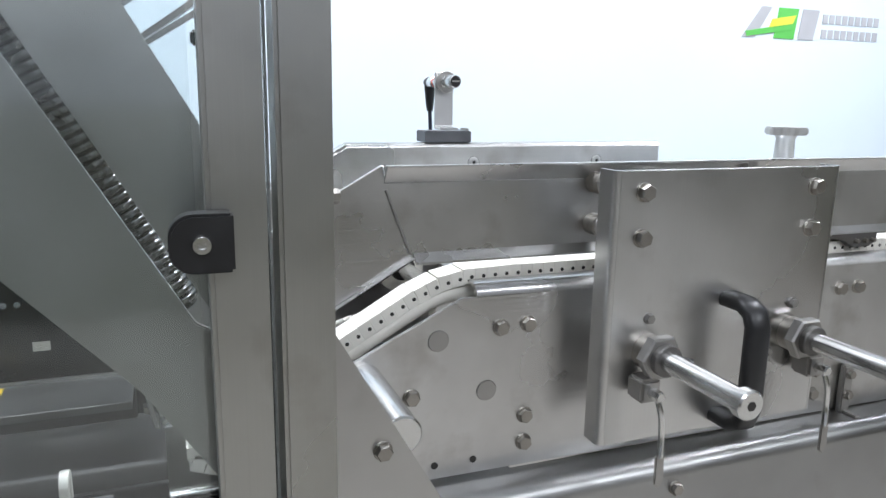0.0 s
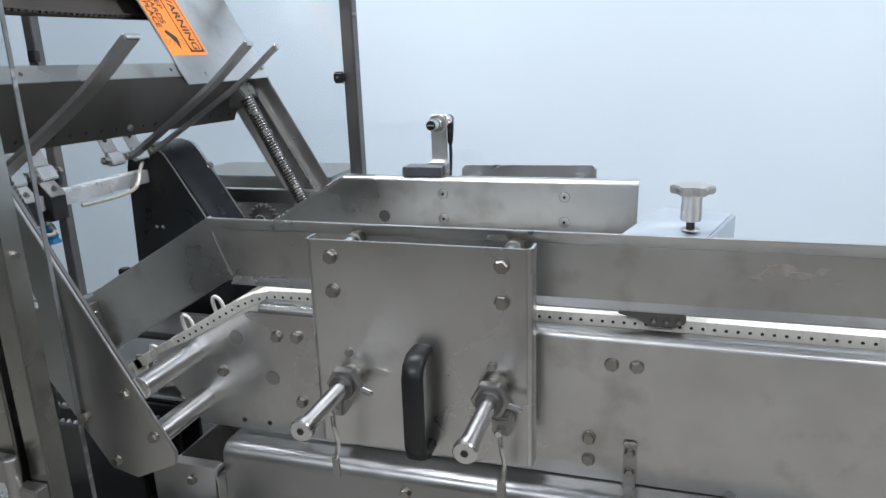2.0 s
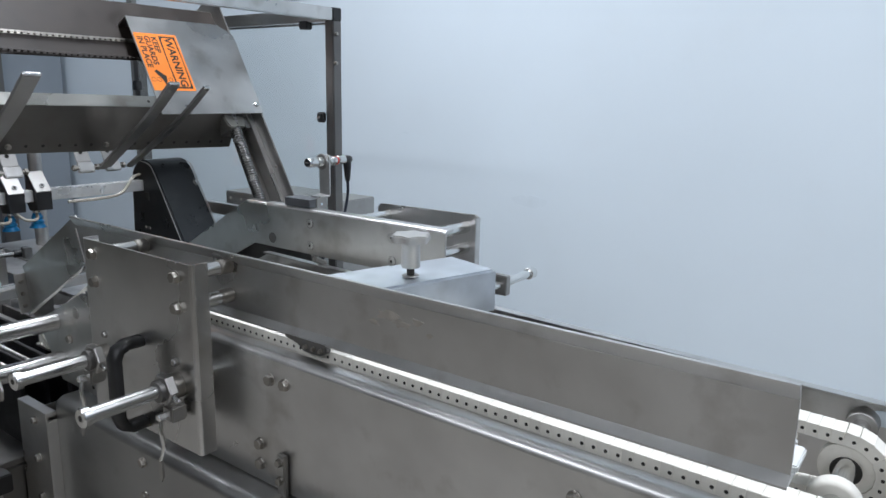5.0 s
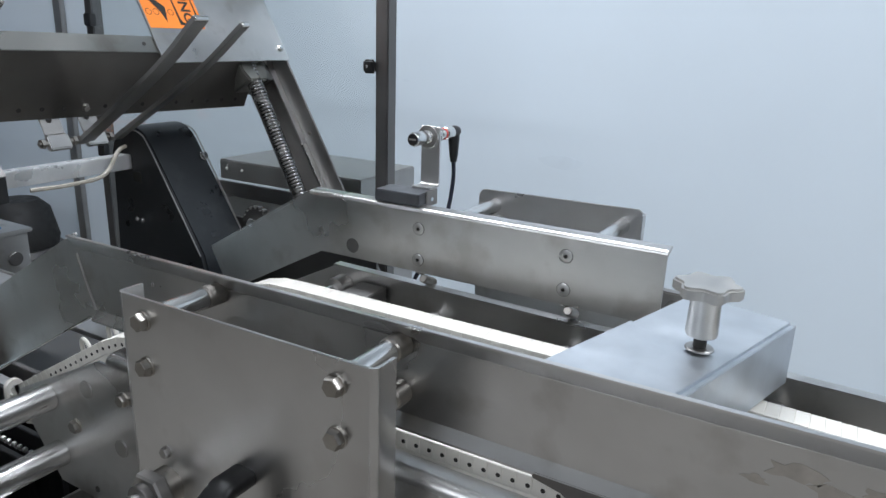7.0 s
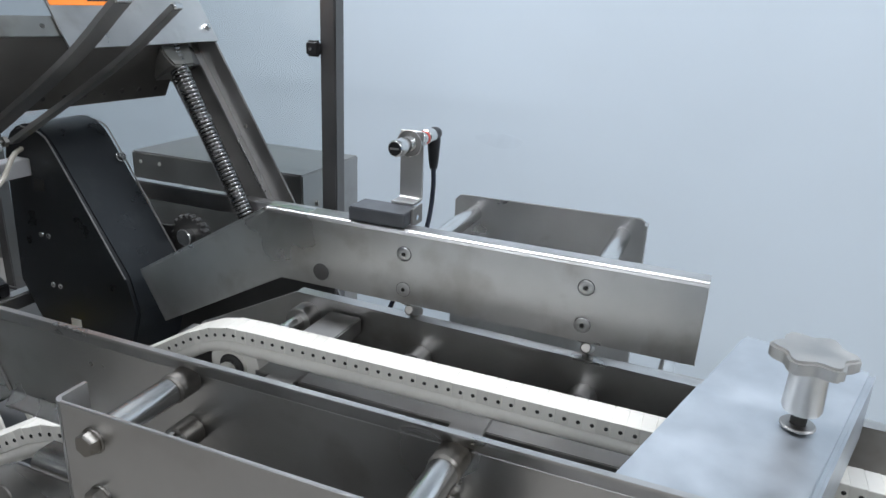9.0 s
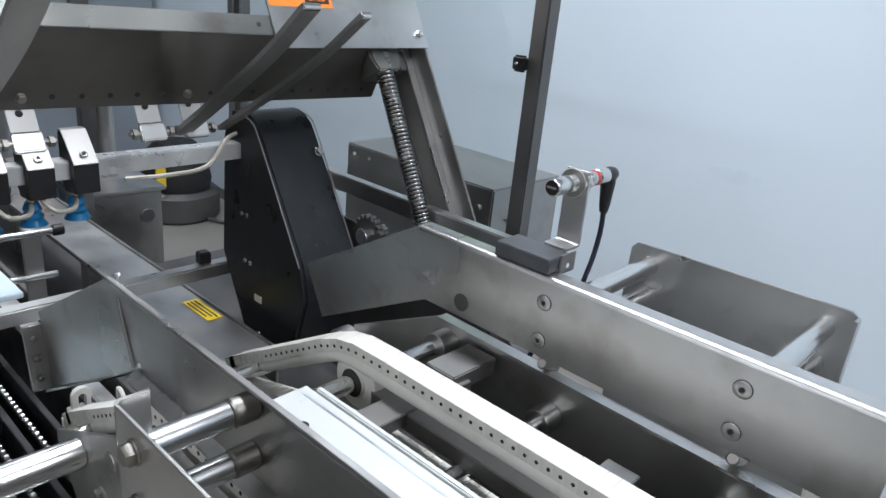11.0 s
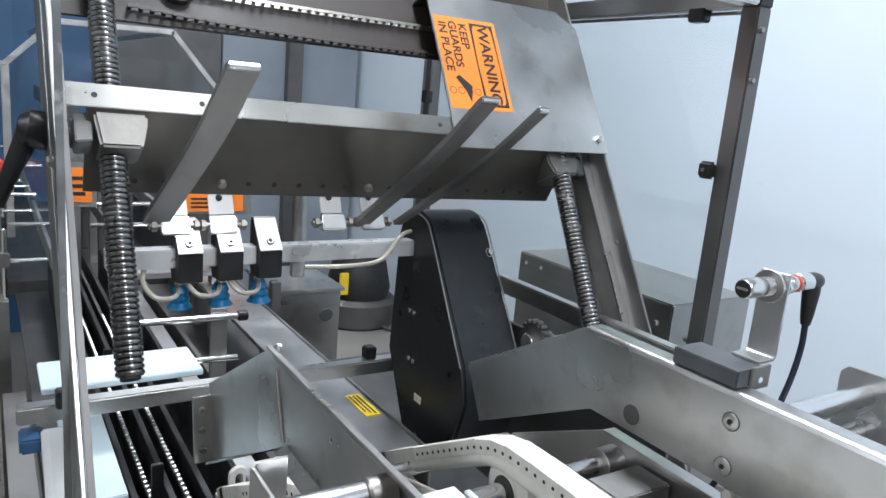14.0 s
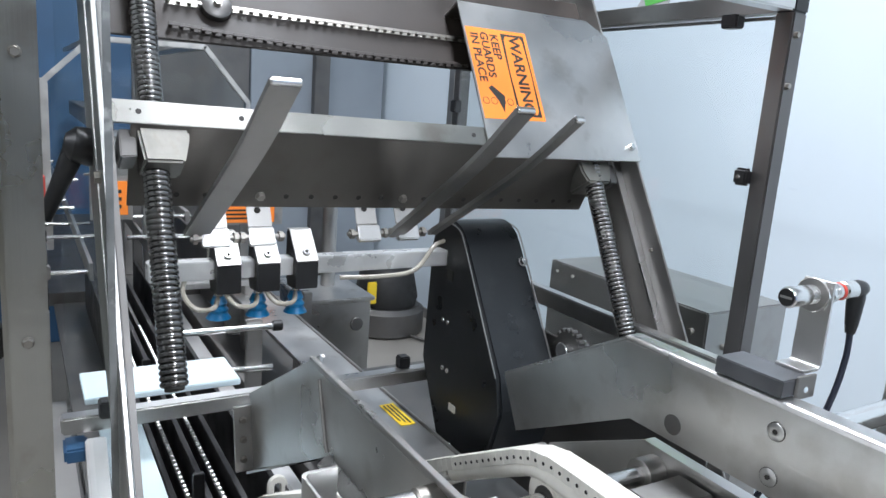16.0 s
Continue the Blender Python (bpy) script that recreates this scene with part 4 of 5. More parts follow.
def wedge(o, face, p0, p1, b=0.003):
    """A block whose outline, in (y, s) on the lean, runs from depth p0 to p1."""
    bm = bmesh.new()
    a = [bm.verts.new(mag3(o, s, p0, y)) for y, s in face]
    c = [bm.verts.new(mag3(o, s, p1, y)) for y, s in face]
    bm.faces.new(a)
    bm.faces.new(c[::-1])
    for i in range(len(face)):
        j = (i + 1) % len(face)
        bm.faces.new((a[i], c[i], c[j], a[j]))
    bmesh.ops.recalc_face_normals(bm, faces=bm.faces)
    return bevel(bm, b, 2)


YL, YR = 0.4815, 1.249
# lower crossbar: bright strip with a face folded back under it; its near end stands a little higher
S0 = 0.277


def rise(y):
    return 0.0145 - 0.0209 * (y - 0.5)


def lifted(bm):
    for v in bm.verts:
        v.co += Vector((LEAN_X, 0, LEAN_Z)) * rise(v.co.y)
    return bm


bm = prism([mag(FAR_O, S0 + 0.028, -0.004), mag(FAR_O, S0, -0.004), mag(FAR_O, S0, 0.0), mag(FAR_O, S0 + 0.028, 0.0)], YL, YR, 0.0008)
bar = part("crossbar", lifted(bm), STEEL_POST, magazine)
# the folded face is coloured dark for the shade under the strip
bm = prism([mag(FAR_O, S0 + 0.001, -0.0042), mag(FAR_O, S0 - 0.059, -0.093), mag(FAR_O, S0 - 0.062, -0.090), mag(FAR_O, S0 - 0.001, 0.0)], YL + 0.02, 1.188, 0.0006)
part("crossbar_face", lifted(bm), STEEL_BROWN, magazine, "perforated crossbar face with its underside shade in the colour")
nx, nz = LEAN_Z, -LEAN_X
for y in (0.510, 0.622, 0.945):
    x, z = mag(FAR_O, S0 + 0.014 + rise(y), 0.0002)
    part("hole", turned((x, y, z), (x + nx * 0.0006, y, z + nz * 0.0006), [(0, 0.0032), (1, 0.0032)], 12), HOLE, bar)
fx, fz = mag(FAR_O, S0 - 0.0525, -0.0757)
face_dir = Vector((mag(FAR_O, S0 - 0.001, 0)[0] - mag(FAR_O, S0 - 0.062, -0.090)[0], 0, mag(FAR_O, S0 - 0.001, 0)[1] - mag(FAR_O, S0 - 0.062, -0.090)[1])).normalized()
face_n = Vector((face_dir.z, 0, -face_dir.x))
for k in range(19):
    y = 0.555 + k * 0.0335
    p = Vector((fx, y, fz)) + Vector((LEAN_X, 0, LEAN_Z)) * rise(y)
    if k in (3, 9):
        bolt(bar, p.x, p.y, p.z, tuple(face_n), 0.010, 0.004)
    else:
        part("hole", turned(p, p + face_n * 0.0008, [(0, 0.0034), (1, 0.0034)], 10), HOLE, bar)
for o, y in ((NEAR_O, 0.520), (FAR_O, 1.175)):
    pz = -0.063 if y < 1 else -0.038
    if y < 1:
        face = [(0.5075, 0.299), (0.563, 0.299), (0.562, 0.284), (0.555, 0.256), (0.513, 0.256), (0.509, 0.284)]
        cap = [(0.4900, 0.298), (0.5070, 0.298), (0.5070, 0.266), (0.4900, 0.264)]
        front = -0.042
    else:
        face = [(1.141, 0.272), (1.205, 0.272), (1.203, 0.250), (1.196, 0.232), (1.152, 0.232), (1.143, 0.250)]
        cap = [(1.2055, 0.268), (1.222, 0.268), (1.222, 0.236), (1.2055, 0.236)]
        front = -0.014
    part("screw_nut", lifted(wedge(o, face, -0.090, front)), CAST, magazine, "cast nut block on the lead screw")
    part("nut_cap", lifted(wedge(o, cap, -0.088, front - 0.010, 0.0015)), STEEL_DARK, magazine)
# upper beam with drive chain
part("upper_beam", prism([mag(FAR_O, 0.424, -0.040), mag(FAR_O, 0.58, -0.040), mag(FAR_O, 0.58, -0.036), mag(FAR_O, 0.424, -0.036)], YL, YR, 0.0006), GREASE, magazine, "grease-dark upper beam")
chain = part("drive_chain", box(-0.2, -0.199, 0.52, 0.53, 1.45, 1.451, 0), STEEL_DARK, magazine, "greasy roller chain")
def chain_link(mat):
    return mesh_of("chain_link", merge(rod((0, 0, -0.003), (0, 0, 0.003), 0.0026, 8), merge(box(-0.003, 0.0098, -0.0024, 0.0024, 0.003, 0.0040, 0.0004, 1), box(-0.003, 0.0098, -0.0024, 0.0024, -0.0040, -0.003, 0.0004, 1))), mat)


CHAIN_LINKS = (chain_link(BOLT), chain_link(GREASE))
for row, (s, sag) in enumerate(((0.474, 0.003), (0.440, 0.014))):
    for k in range(52):
        y = 0.560 + k * 0.0128
        u = (k - 25.5) / 26
        x, z = mag(FAR_O, s - sag * (1 - u * u), -0.030)
        ob = new("chain_link", CHAIN_LINKS[row])
        ob.matrix_world = pose(x, y, z, 0, -29.8, 0) @ pose(0, 0, 0, 90, 0, 90)
        attach(ob, chain)
x, z = mag(FAR_O, 0.474, -0.034)
part("chain_wheel", turned((x, 0.618, z), (x + nx * 0.010, 0.618, z + nz * 0.010), [(0, 0.019), (0.8, 0.019), (1, 0.016)], 28), STEEL_DARK, magazine)
bolt(magazine, x + nx * 0.010, 0.618, z + nz * 0.010, (nx, 0, nz), 0.009, 0.004)
# guard over the chain, with the warning label
GA, GB = 0.965, 1.255
g = [(GA, 0.262), (GB, 0.262), (GB, 0.488), (GB - 0.035, 0.512), (GA, 0.512)]
bm = bmesh.new()
lo = [bm.verts.new(mag3(FAR_O, s, 0.0015, y)) for y, s in g]
hi = [bm.verts.new(mag3(FAR_O, s, 0.0040, y)) for y, s in g]
bm.faces.new(lo)
bm.faces.new(hi[::-1])
for i in range(5):
    bm.faces.new((lo[i], hi[i], hi[(i + 1) % 5], lo[(i + 1) % 5]))
chain_guard = part("chain_guard", bm, STEEL, magazine, "brushed steel chain guard", 0)
part("guard_fold", prism([mag(FAR_O, 0.512, -0.036), mag(FAR_O, 0.512, 0.004), mag(FAR_O, 0.515, 0.004), mag(FAR_O, 0.515, -0.036)], GA, GB - 0.035, 0.0004), STEEL, magazine)
bx, bz = mag(FAR_O, 0.285, 0.004)
bolt(chain_guard, bx, 1.240, bz, (nx, 0, nz), 0.010, 0.005, CHROME)
# the label lies in the guard's plane: its own axes are across (y) and up the lean
LAB = Matrix(((0, LEAN_X, nx, 0), (1, 0, 0, 0), (0, LEAN_Z, nz, 0), (0, 0, 0, 1)))
LAB.translation = Vector(mag3(FAR_O, 0.322, 0.0042, 0.968))
LW, LH = 0.110, 0.150
warning = thing("warning_label", "orange warning label with black print on the guard", "warning label")
warning.matrix_world = LAB


def flat(name, x0, x1, y0, y1, z0, z1, mat, holder):
    ob = new(name, mesh_of(name, box(x0, x1, y0, y1, z0, z1, 0), mat, 0))
    ob.parent = holder
    return ob


flat("sheet", 0, LW, 0, LH, 0, 0.0004, ORANGE, warning)


def words(text, size, x, y, turn, mat, holder, dz=0.0006):
    cu = bpy.data.curves.new("words", "FONT")
    cu.body, cu.size, cu.extrude, cu.align_x, cu.align_y = text, size, 0.0001, "CENTER", "CENTER"
    cu.offset = size * 0.022
    tmp = new("words", cu)
    bpy.context.view_layer.update()
    me = bpy.data.meshes.new_from_object(tmp.evaluated_get(bpy.context.evaluated_depsgraph_get()))
    bpy.data.objects.remove(tmp)
    me.materials.clear()
    me.materials.append(mat)
    # each letter becomes a part of its own
    bm = bmesh.new()
    bm.from_mesh(me)
    left = set(bm.verts)
    while left:
        seed = min(left, key=lambda v: v.index)
        group, queue = {seed}, [seed]
        while queue:
            for e in queue.pop().link_edges:
                for v in e.verts:
                    if v not in group:
                        group.add(v)
                        queue.append(v)
        left -= group
        one = bm.copy()
        keep = {v.index for v in group}
        one.verts.ensure_lookup_table()
        bmesh.ops.delete(one, geom=[v for v in one.verts if v.index not in keep], context="VERTS")
        ob = new("letter", mesh_of("letter", one, mat, 0))
        ob.parent = holder
        ob.matrix_basis = pose(x, y, dz, 0, 0, turn)
    bm.free()


flat("title_panel", LW * 0.56, LW * 0.95, 0.006, LH - 0.006, 0.0004, 0.0006, INK, warning)
octagon = [(LW * 0.60, 0.016), (LW * 0.63, 0.010), (LW * 0.88, 0.010), (LW * 0.91, 0.016), (LW * 0.93, LH / 2), (LW * 0.91, LH - 0.016), (LW * 0.88, LH - 0.010), (LW * 0.63, LH - 0.010), (LW * 0.60, LH - 0.016), (LW * 0.58, LH / 2)]
ob = new("title_field", mesh_of("title_field", prism(octagon, 0.0006, 0.0008, 0, axis="z"), ORANGE, 0))
ob.parent = warning
words("WARNING", 0.027, LW * 0.755, LH / 2, -90, INK, warning, 0.0010)
words("KEEP", 0.0195, LW * 0.43, LH * 0.80, -90, INK, warning)
words("GUARDS", 0.0195, LW * 0.27, LH * 0.70, -90, INK, warning)
words("IN PLACE", 0.0195, LW * 0.11, LH * 0.665, -90, INK, warning)
for k in range(4):
    ob = new("roller_sign", mesh_of("roller_sign", ring((LW * (0.08 + 0.13 * k), LH * 0.19, 0.0004), (LW * (0.08 + 0.13 * k), LH * 0.19, 0.002), 0.0062, 0.0048, 16), INK))
    ob.parent = warning
    ob.scale.z = 0.25
bar_sign = prism([(LW * 0.16, LH * 0.33), (LW * 0.22, LH * 0.36), (LW * 0.40, LH * 0.25), (LW * 0.34, LH * 0.07), (LW * 0.28, LH * 0.20)], 0.0004, 0.0007, 0, axis="z")
ob = new("pictogram", mesh_of("pictogram", bar_sign, INK, 0))
ob.parent = warning


# fingers that hold the cartons
def finger(y_top, y_bot, x_top, z_top, x_bot, z_bot, w):
    """A flat bar, bent and rounded at its upper end, that runs down behind the crossbar."""
    t = thing("carton_finger", "bent flat steel finger clamped behind the crossbar", "finger", x_bot, y_bot, z_bot, "carton fingers")
    mid = Vector((x_bot + (x_top - x_bot) * 0.66, 0, z_bot + (z_top - z_bot) * 0.66 - 0.009))
    pts = smooth_path([(x_bot, y_bot, z_bot), (mid.x, y_bot + (y_top - y_bot) * 0.66, mid.z), (x_top, y_top, z_top)], 8)
    bm = bmesh.new()
    secs = []
    for i, p in enumerate(pts):
        d = (pts[min(i + 1, len(pts) - 1)] - pts[max(i - 1, 0)]).normalized()
        n = Vector((d.z, 0, -d.x)).normalized() * 0.0032
        ww = w / 2
        secs.append([bm.verts.new(p + Vector((0, sy * ww, 0)) + n * sn) for sy, sn in ((-1, -1), (1, -1), (1, 1), (-1, 1))])
    for a, c in zip(secs, secs[1:]):
        for k in range(4):
            bm.faces.new((a[k], a[(k + 1) % 4], c[(k + 1) % 4], c[k]))
    bm.faces.new(secs[0])
    bm.faces.new(secs[-1])
    bevel(bm, 0.0012, 2)
    part("blade", bm, STEEL_DULL, t)
    d = (pts[-1] - pts[-2]).normalized()
    part("tip", rod(pts[-1] + Vector((0, -w / 2, 0)), pts[-1] + Vector((0, w / 2, 0)), 0.0042, 12), CHROME, t)
    return t


finger(0.606, 0.577, 0.105, 1.293, -0.129, 1.109, 0.030)
finger(0.874, 0.844, 0.110, 1.283, -0.126, 1.100, 0.024)
finger(0.941, 0.912, 0.122, 1.277, -0.140, 1.098, 0.014)
# small clips under the crossbar
clip_y = (0.599, 0.656, 0.804, 0.864)
for y in clip_y:
    t = thing("release_clip", "small bright steel clip with a cross pin below the crossbar", "clip", -0.15, y, 1.10, "release clips")
    part("tongue", prism([(-0.1500, 1.146), (-0.1480, 1.147), (-0.1325, 1.115), (-0.1345, 1.114)], y - 0.0155, y + 0.0155, 0.0006), STEEL_DULL, t)
    part("slot", turned((-0.1412, y - 0.002, 1.1345), (-0.1405, y - 0.002, 1.1349), [(0, 0.0042), (1, 0.0042)], 14), HOLE, t)
    part("saddle", prism([(-0.1345, 1.1150), (-0.1265, 1.1140), (-0.1170, 1.0960), (-0.1220, 1.0915), (-0.1300, 1.0925)], y - 0.0165, y + 0.0165, 0.0015), STEEL, t)
    part("pin", rod((-0.1265, y - 0.031, 1.1030), (-0.1265, y + 0.031, 1.1030), 0.0038, 12), BOLT, t)
    for e in (-0.0245, 0.0245):
        part("pin_nut", turned((-0.1265, y + e - 0.0028, 1.1030), (-0.1265, y + e + 0.0028, 1.1030), [(0, 0.0072), (1, 0.0072)], 6), BOLT, t)


# ---- black pick arm with suction cups ----
arm = thing("pick_arm", "black guarded swing arm with a square bar of suction cups", "pick arm", -0.15, 1.03, 0.70)
outline = [(-0.280, 0.850), (-0.272, 1.040)] + [(-0.216 + 0.056 * math.cos(a), 1.046 + 0.056 * math.sin(a)) for a in [math.radians(172 - 18 * k) for k in range(9)]] + [(-0.052, 0.895), (-0.038, 0.840), (-0.075, 0.720), (-0.125, 0.700), (-0.200, 0.700)]
part("guard_body", prism(outline, 0.990, 1.098, 0.005, 3), BLACK_GUARD, arm, "black painted guard")
part("rim_trim", hose([(-0.225, 0.989, 1.099), (-0.185, 0.989, 1.091), (-0.165, 0.989, 1.068), (-0.125, 0.989, 1.004), (-0.056, 0.989, 0.892)], 0.0012, 6), STEEL_DULL, arm)
part("rim_trim", hose([(-0.225, 1.099, 1.099), (-0.185, 1.099, 1.091), (-0.165, 1.099, 1.068), (-0.125, 1.099, 1.004), (-0.056, 1.099, 0.892)], 0.0012, 6), STEEL_DULL, arm)
for x, z in ((-0.215, 0.935), (-0.200, 0.935), (-0.205, 0.855), (-0.190, 0.855), (-0.165, 0.735)):
    bolt(arm, x, 0.990, z, "-y", 0.009, 0.003, CHROME, "disc", name="screw")
part("white_tag", box(-0.178, -0.158, 0.9885, 0.9898, 0.792, 0.804, 0), WHITE, arm)
part("square_hole", box(-0.215, -0.195, 0.9888, 0.9898, 1.005, 1.022, 0), HOLE, arm)
bolt(arm, -0.142, 1.085, 1.045, (0.87, 0, 0.49), 0.012, 0.006, CHROME)
bolt(arm, -0.100, 1.085, 0.950, (0.87, 0, 0.49), 0.012, 0.006, CHROME)
part("square_bar", box(-0.245, -0.218, 0.535, 0.995, 1.026, 1.0515, 0.0015), STEEL_BRIGHT, arm, "ground bright square bar")
for y in (0.636, 0.691, 0.747):
    part("cup_block", prism([(-0.252, 1.086), (-0.240, 1.086), (-0.204, 1.047), (-0.204, 1.008), (-0.242, 1.004), (-0.252, 1.020)], y - 0.0165, y + 0.0165, 0.0012), BLACK, arm, "black suction cup block")
    part("clamp_plate", prism([(-0.2525, 1.0864), (-0.2525, 1.0894), (-0.2390, 1.0894), (-0.2020, 1.0493), (-0.2042, 1.0473), (-0.2402, 1.0864)], y - 0.0162, y + 0.0162, 0.0006), STEEL_DULL, arm, "dull clamp plate")
    bolt(arm, -0.2120, y, 1.0602, (0.735, 0, 0.678), 0.011, 0.0035, CHROME, "disc", name="socket_screw")
    part("screw_recess", turned((-0.2094, y, 1.0626), (-0.2090, y, 1.0630), [(0, 0.0030), (1, 0.0030)], 6), HOLE, arm)
    part("cup_stem", rod((-0.229, y - 0.008, 1.020), (-0.229, y - 0.008, 0.995), 0.006), CHROME, arm)
    part("suction_cup", turned((-0.229, y - 0.008, 1.000), (-0.229, y - 0.008, 0.968), [(0, 0.008), (0.3, 0.012), (0.45, 0.010), (0.6, 0.014), (0.75, 0.012), (1, 0.0175)], 20), BLUE, arm, "blue silicone suction cup")
    part("vacuum_hose", hose([(-0.229, y - 0.008, 1.000), (-0.205, y - 0.02, 0.990), (-0.200, y - 0.045, 0.992), (-0.215, y - 0.058, 1.010), (-0.240, y - 0.05, 1.03)], 0.0034, 8), TUBE, arm, "yellowed vacuum hose")
part("vacuum_hose", hose([(-0.225, 0.985, 1.066), (-0.205, 0.955, 1.062), (-0.190, 0.915, 1.030), (-0.195, 0.86, 1.022), (-0.21, 0.80, 1.020)], 0.0036, 8), TUBE, arm, "yellowed vacuum hose")
# drive behind the arm
drive = thing("arm_drive", "steel drive housing with a chain wheel behind the arm", "drive", -0.1, 1.15, 0.80)
part("wheel", ring((-0.045, 1.112, 0.925), (-0.045, 1.124, 0.925), 0.030, 0.012), STEEL_DARK, drive)
for k in range(18):
    a = 2 * math.pi * k / 18
    c = Vector((-0.045 + 0.031 * math.cos(a), 1.118, 0.925 + 0.031 * math.sin(a)))
    part("tooth", rod(c + Vector((0, -0.006, 0)), c + Vector((0, 0.006, 0)), 0.0044, 8), STEEL_DARK, drive)
part("hub", rod((-0.045, 1.100, 0.925), (-0.045, 1.150, 0.925), 0.014), CHROME, drive)
part("rail", box(-0.33, 0.25, 1.190, 1.210, 0.945, 0.975, 0.002), STEEL, drive)
part("rail_cap", box(-0.352, -0.33, 1.186, 1.214, 0.940, 0.980, 0.003), BLACK, drive)
part("web", box(-0.26, 0.20, 1.150, 1.156, 0.62, 0.92, 0.001), STEEL_DARK, drive)

box_thing = thing("control_housing", "grey sheet steel housing box beyond the far post", "housing", -0.2, 1.55, 0.0)
part("body", box(-0.445, -0.02, 1.40, 1.62, 0.55, 0.966, 0.003), STEEL_DULL, box_thing)
part("pedestal", box(-0.30, -0.10, 1.44, 1.58, 0.0, 0.552, 0.003), STEEL_DULL, box_thing)
for x in (-0.42, -0.37):
    part("hole", turned((x, 1.3998, 0.945), (x, 1.399, 0.945), [(0, 0.004), (1, 0.004)], 12), WHITE, box_thing)
bolt(box_thing, -0.05, 1.40, 0.925, "-y", 0.010, 0.004)
bolt(box_thing, -0.02, 1.45, 0.90, "x", 0.010, 0.004)


# ---- machine bed under the magazine, with the carton chains ----
bed = thing("machine_bed", "dark machine bed with black chain channels and steel side panels", "machine bed", -0.4, 0.85, 0.0)
part("side_panel", box(-0.85, 0.098, 0.386, 0.390, 0.02, 0.470, 0.001), STEEL_DULL, bed)
part("side_panel", box(-0.85, 0.085, 1.345, 1.350, 0.02, 0.60, 0.001), STEEL_DULL, bed)
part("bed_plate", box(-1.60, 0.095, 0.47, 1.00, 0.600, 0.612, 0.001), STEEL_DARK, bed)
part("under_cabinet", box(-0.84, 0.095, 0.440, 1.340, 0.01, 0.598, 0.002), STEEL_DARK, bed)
part("guide_bar", rod((-0.85, 0.3765, 0.500), (0.160, 0.3765, 0.500), 0.009), STEEL_DULL, bed)
part("guide_bar", rod((-0.85, 0.3765, 0.452), (0.160, 0.3765, 0.452), 0.007), STEEL, bed)
for x in (-0.30, -0.13, 0.065):
    part("bar_clip", box(x - 0.013, x + 0.013, 0.364, 0.386, 0.486, 0.518, 0.003), BLACK, bed, "black plastic bar clip")
part("apron", box(-0.83, 0.098, 0.420, 0.460, 0.600, 0.622, 0.001), STEEL_DULL, bed)
part("leg", box(-0.845, -0.80, 1.0, 1.04, 0.0, 0.60, 0.002), STEEL_DULL, bed)
BLACK_STEEL = material("black_channel", (0.02, 0.02, 0.021), 0.4, 0.3, 0.2, 20)
for y in (0.555, 0.598, 0.640, 0.690):
    part("chain_channel", box(-1.55, 0.06, y - 0.004, y + 0.004, 0.612, 0.745, 0.001), BLACK_STEEL, bed)
part("slide_rail", box(-1.2, 0.02, 0.705, 0.735, 0.70, 0.722, 0.001), STEEL, bed)
part("slide_rail", box(-1.2, 0.00, 0.750, 0.760, 0.68, 0.735, 0.001), STEEL_DARK, bed)
ROLLER = mesh_of("chain_roller", rod((0, -0.0032, 0), (0, 0.0032, 0), 0.0034, 10), STEEL)
for y in (0.576, 0.619):
    strand = part("roller_chain", box(-1.5, 0.05, y - 0.003, y + 0.003, 0.726, 0.732, 0), STEEL_DARK, bed, "oiled roller chain")
    for k in range(78):
        ob = new("chain_roller", ROLLER)
        ob.matrix_world = pose(0.04 - k * 0.0127, y, 0.7345)
        attach(ob, strand)
for x in (-0.55, -0.12):
    part("push_dog", prism([(x, 0.742), (x + 0.012, 0.742), (x + 0.010, 0.80), (x + 0.002, 0.80)], 0.570, 0.584, 0.001), BLACK_STEEL, bed)
part("support_arm", rod((-0.02, 0.66, 0.745), (0.12, 0.66, 0.745), 0.0065), CHROME, bed)
part("angle_bracket", prism([(0.66, 0.742), (0.66, 0.815), (0.665, 0.815), (0.665, 0.747), (0.72, 0.747), (0.72, 0.742)], -0.02, 0.055, 0.0006, axis="x"), STEEL_DULL, bed)
lug = [(0.666, 0.742), (0.666, 0.764)] + [(0.679 - 0.013 * math.cos(k / 8 * math.pi), 0.764 + 0.013 * math.sin(k / 8 * math.pi)) for k in range(1, 8)] + [(0.692, 0.764), (0.692, 0.742), (0.684, 0.742), (0.684, 0.763)] + [(0.679 + 0.005 * math.cos(k / 6 * math.pi), 0.763 + 0.005 * math.sin(k / 6 * math.pi)) for k in range(1, 6)] + [(0.674, 0.763), (0.674, 0.742)]
part("slotted_lug", prism(lug, -0.112, -0.104, 0.0006, axis="x"), WHITE, bed, "white slotted lug")
part("lug_base", box(-0.125, -0.07, 0.664, 0.696, 0.736, 0.7425, 0.001), STEEL_DULL, bed)
part("lug_stem", box(-0.115, -0.10, 0.672, 0.688, 0.612, 0.736, 0.001), BLACK_STEEL, bed)

board = thing("carton_board", "pale blue plastic slide board lying on the cross rail", "board", -0.35, 0.57, 0.832)
part("sheet", box(-0.405, -0.300, 0.462, 0.680, 0.8325, 0.842, 0.0015), BOARD, board)
board = thing("carton_board", "narrow pale blue slide board beside the chain channels", "board", -0.5, 0.52, 0.75)
part("sheet", box(-0.40, -0.130, 0.486, 0.546, 0.745, 0.757, 0.0015), BOARD, board)
part("carrier", box(-0.39, -0.140, 0.500, 0.535, 0.612, 0.745, 0.001), BLACK_STEEL, board)
stay = thing("support_tube", "plain square steel stay tube with a blue clamp end", "tube", -0.2, 0.455, 0.62)
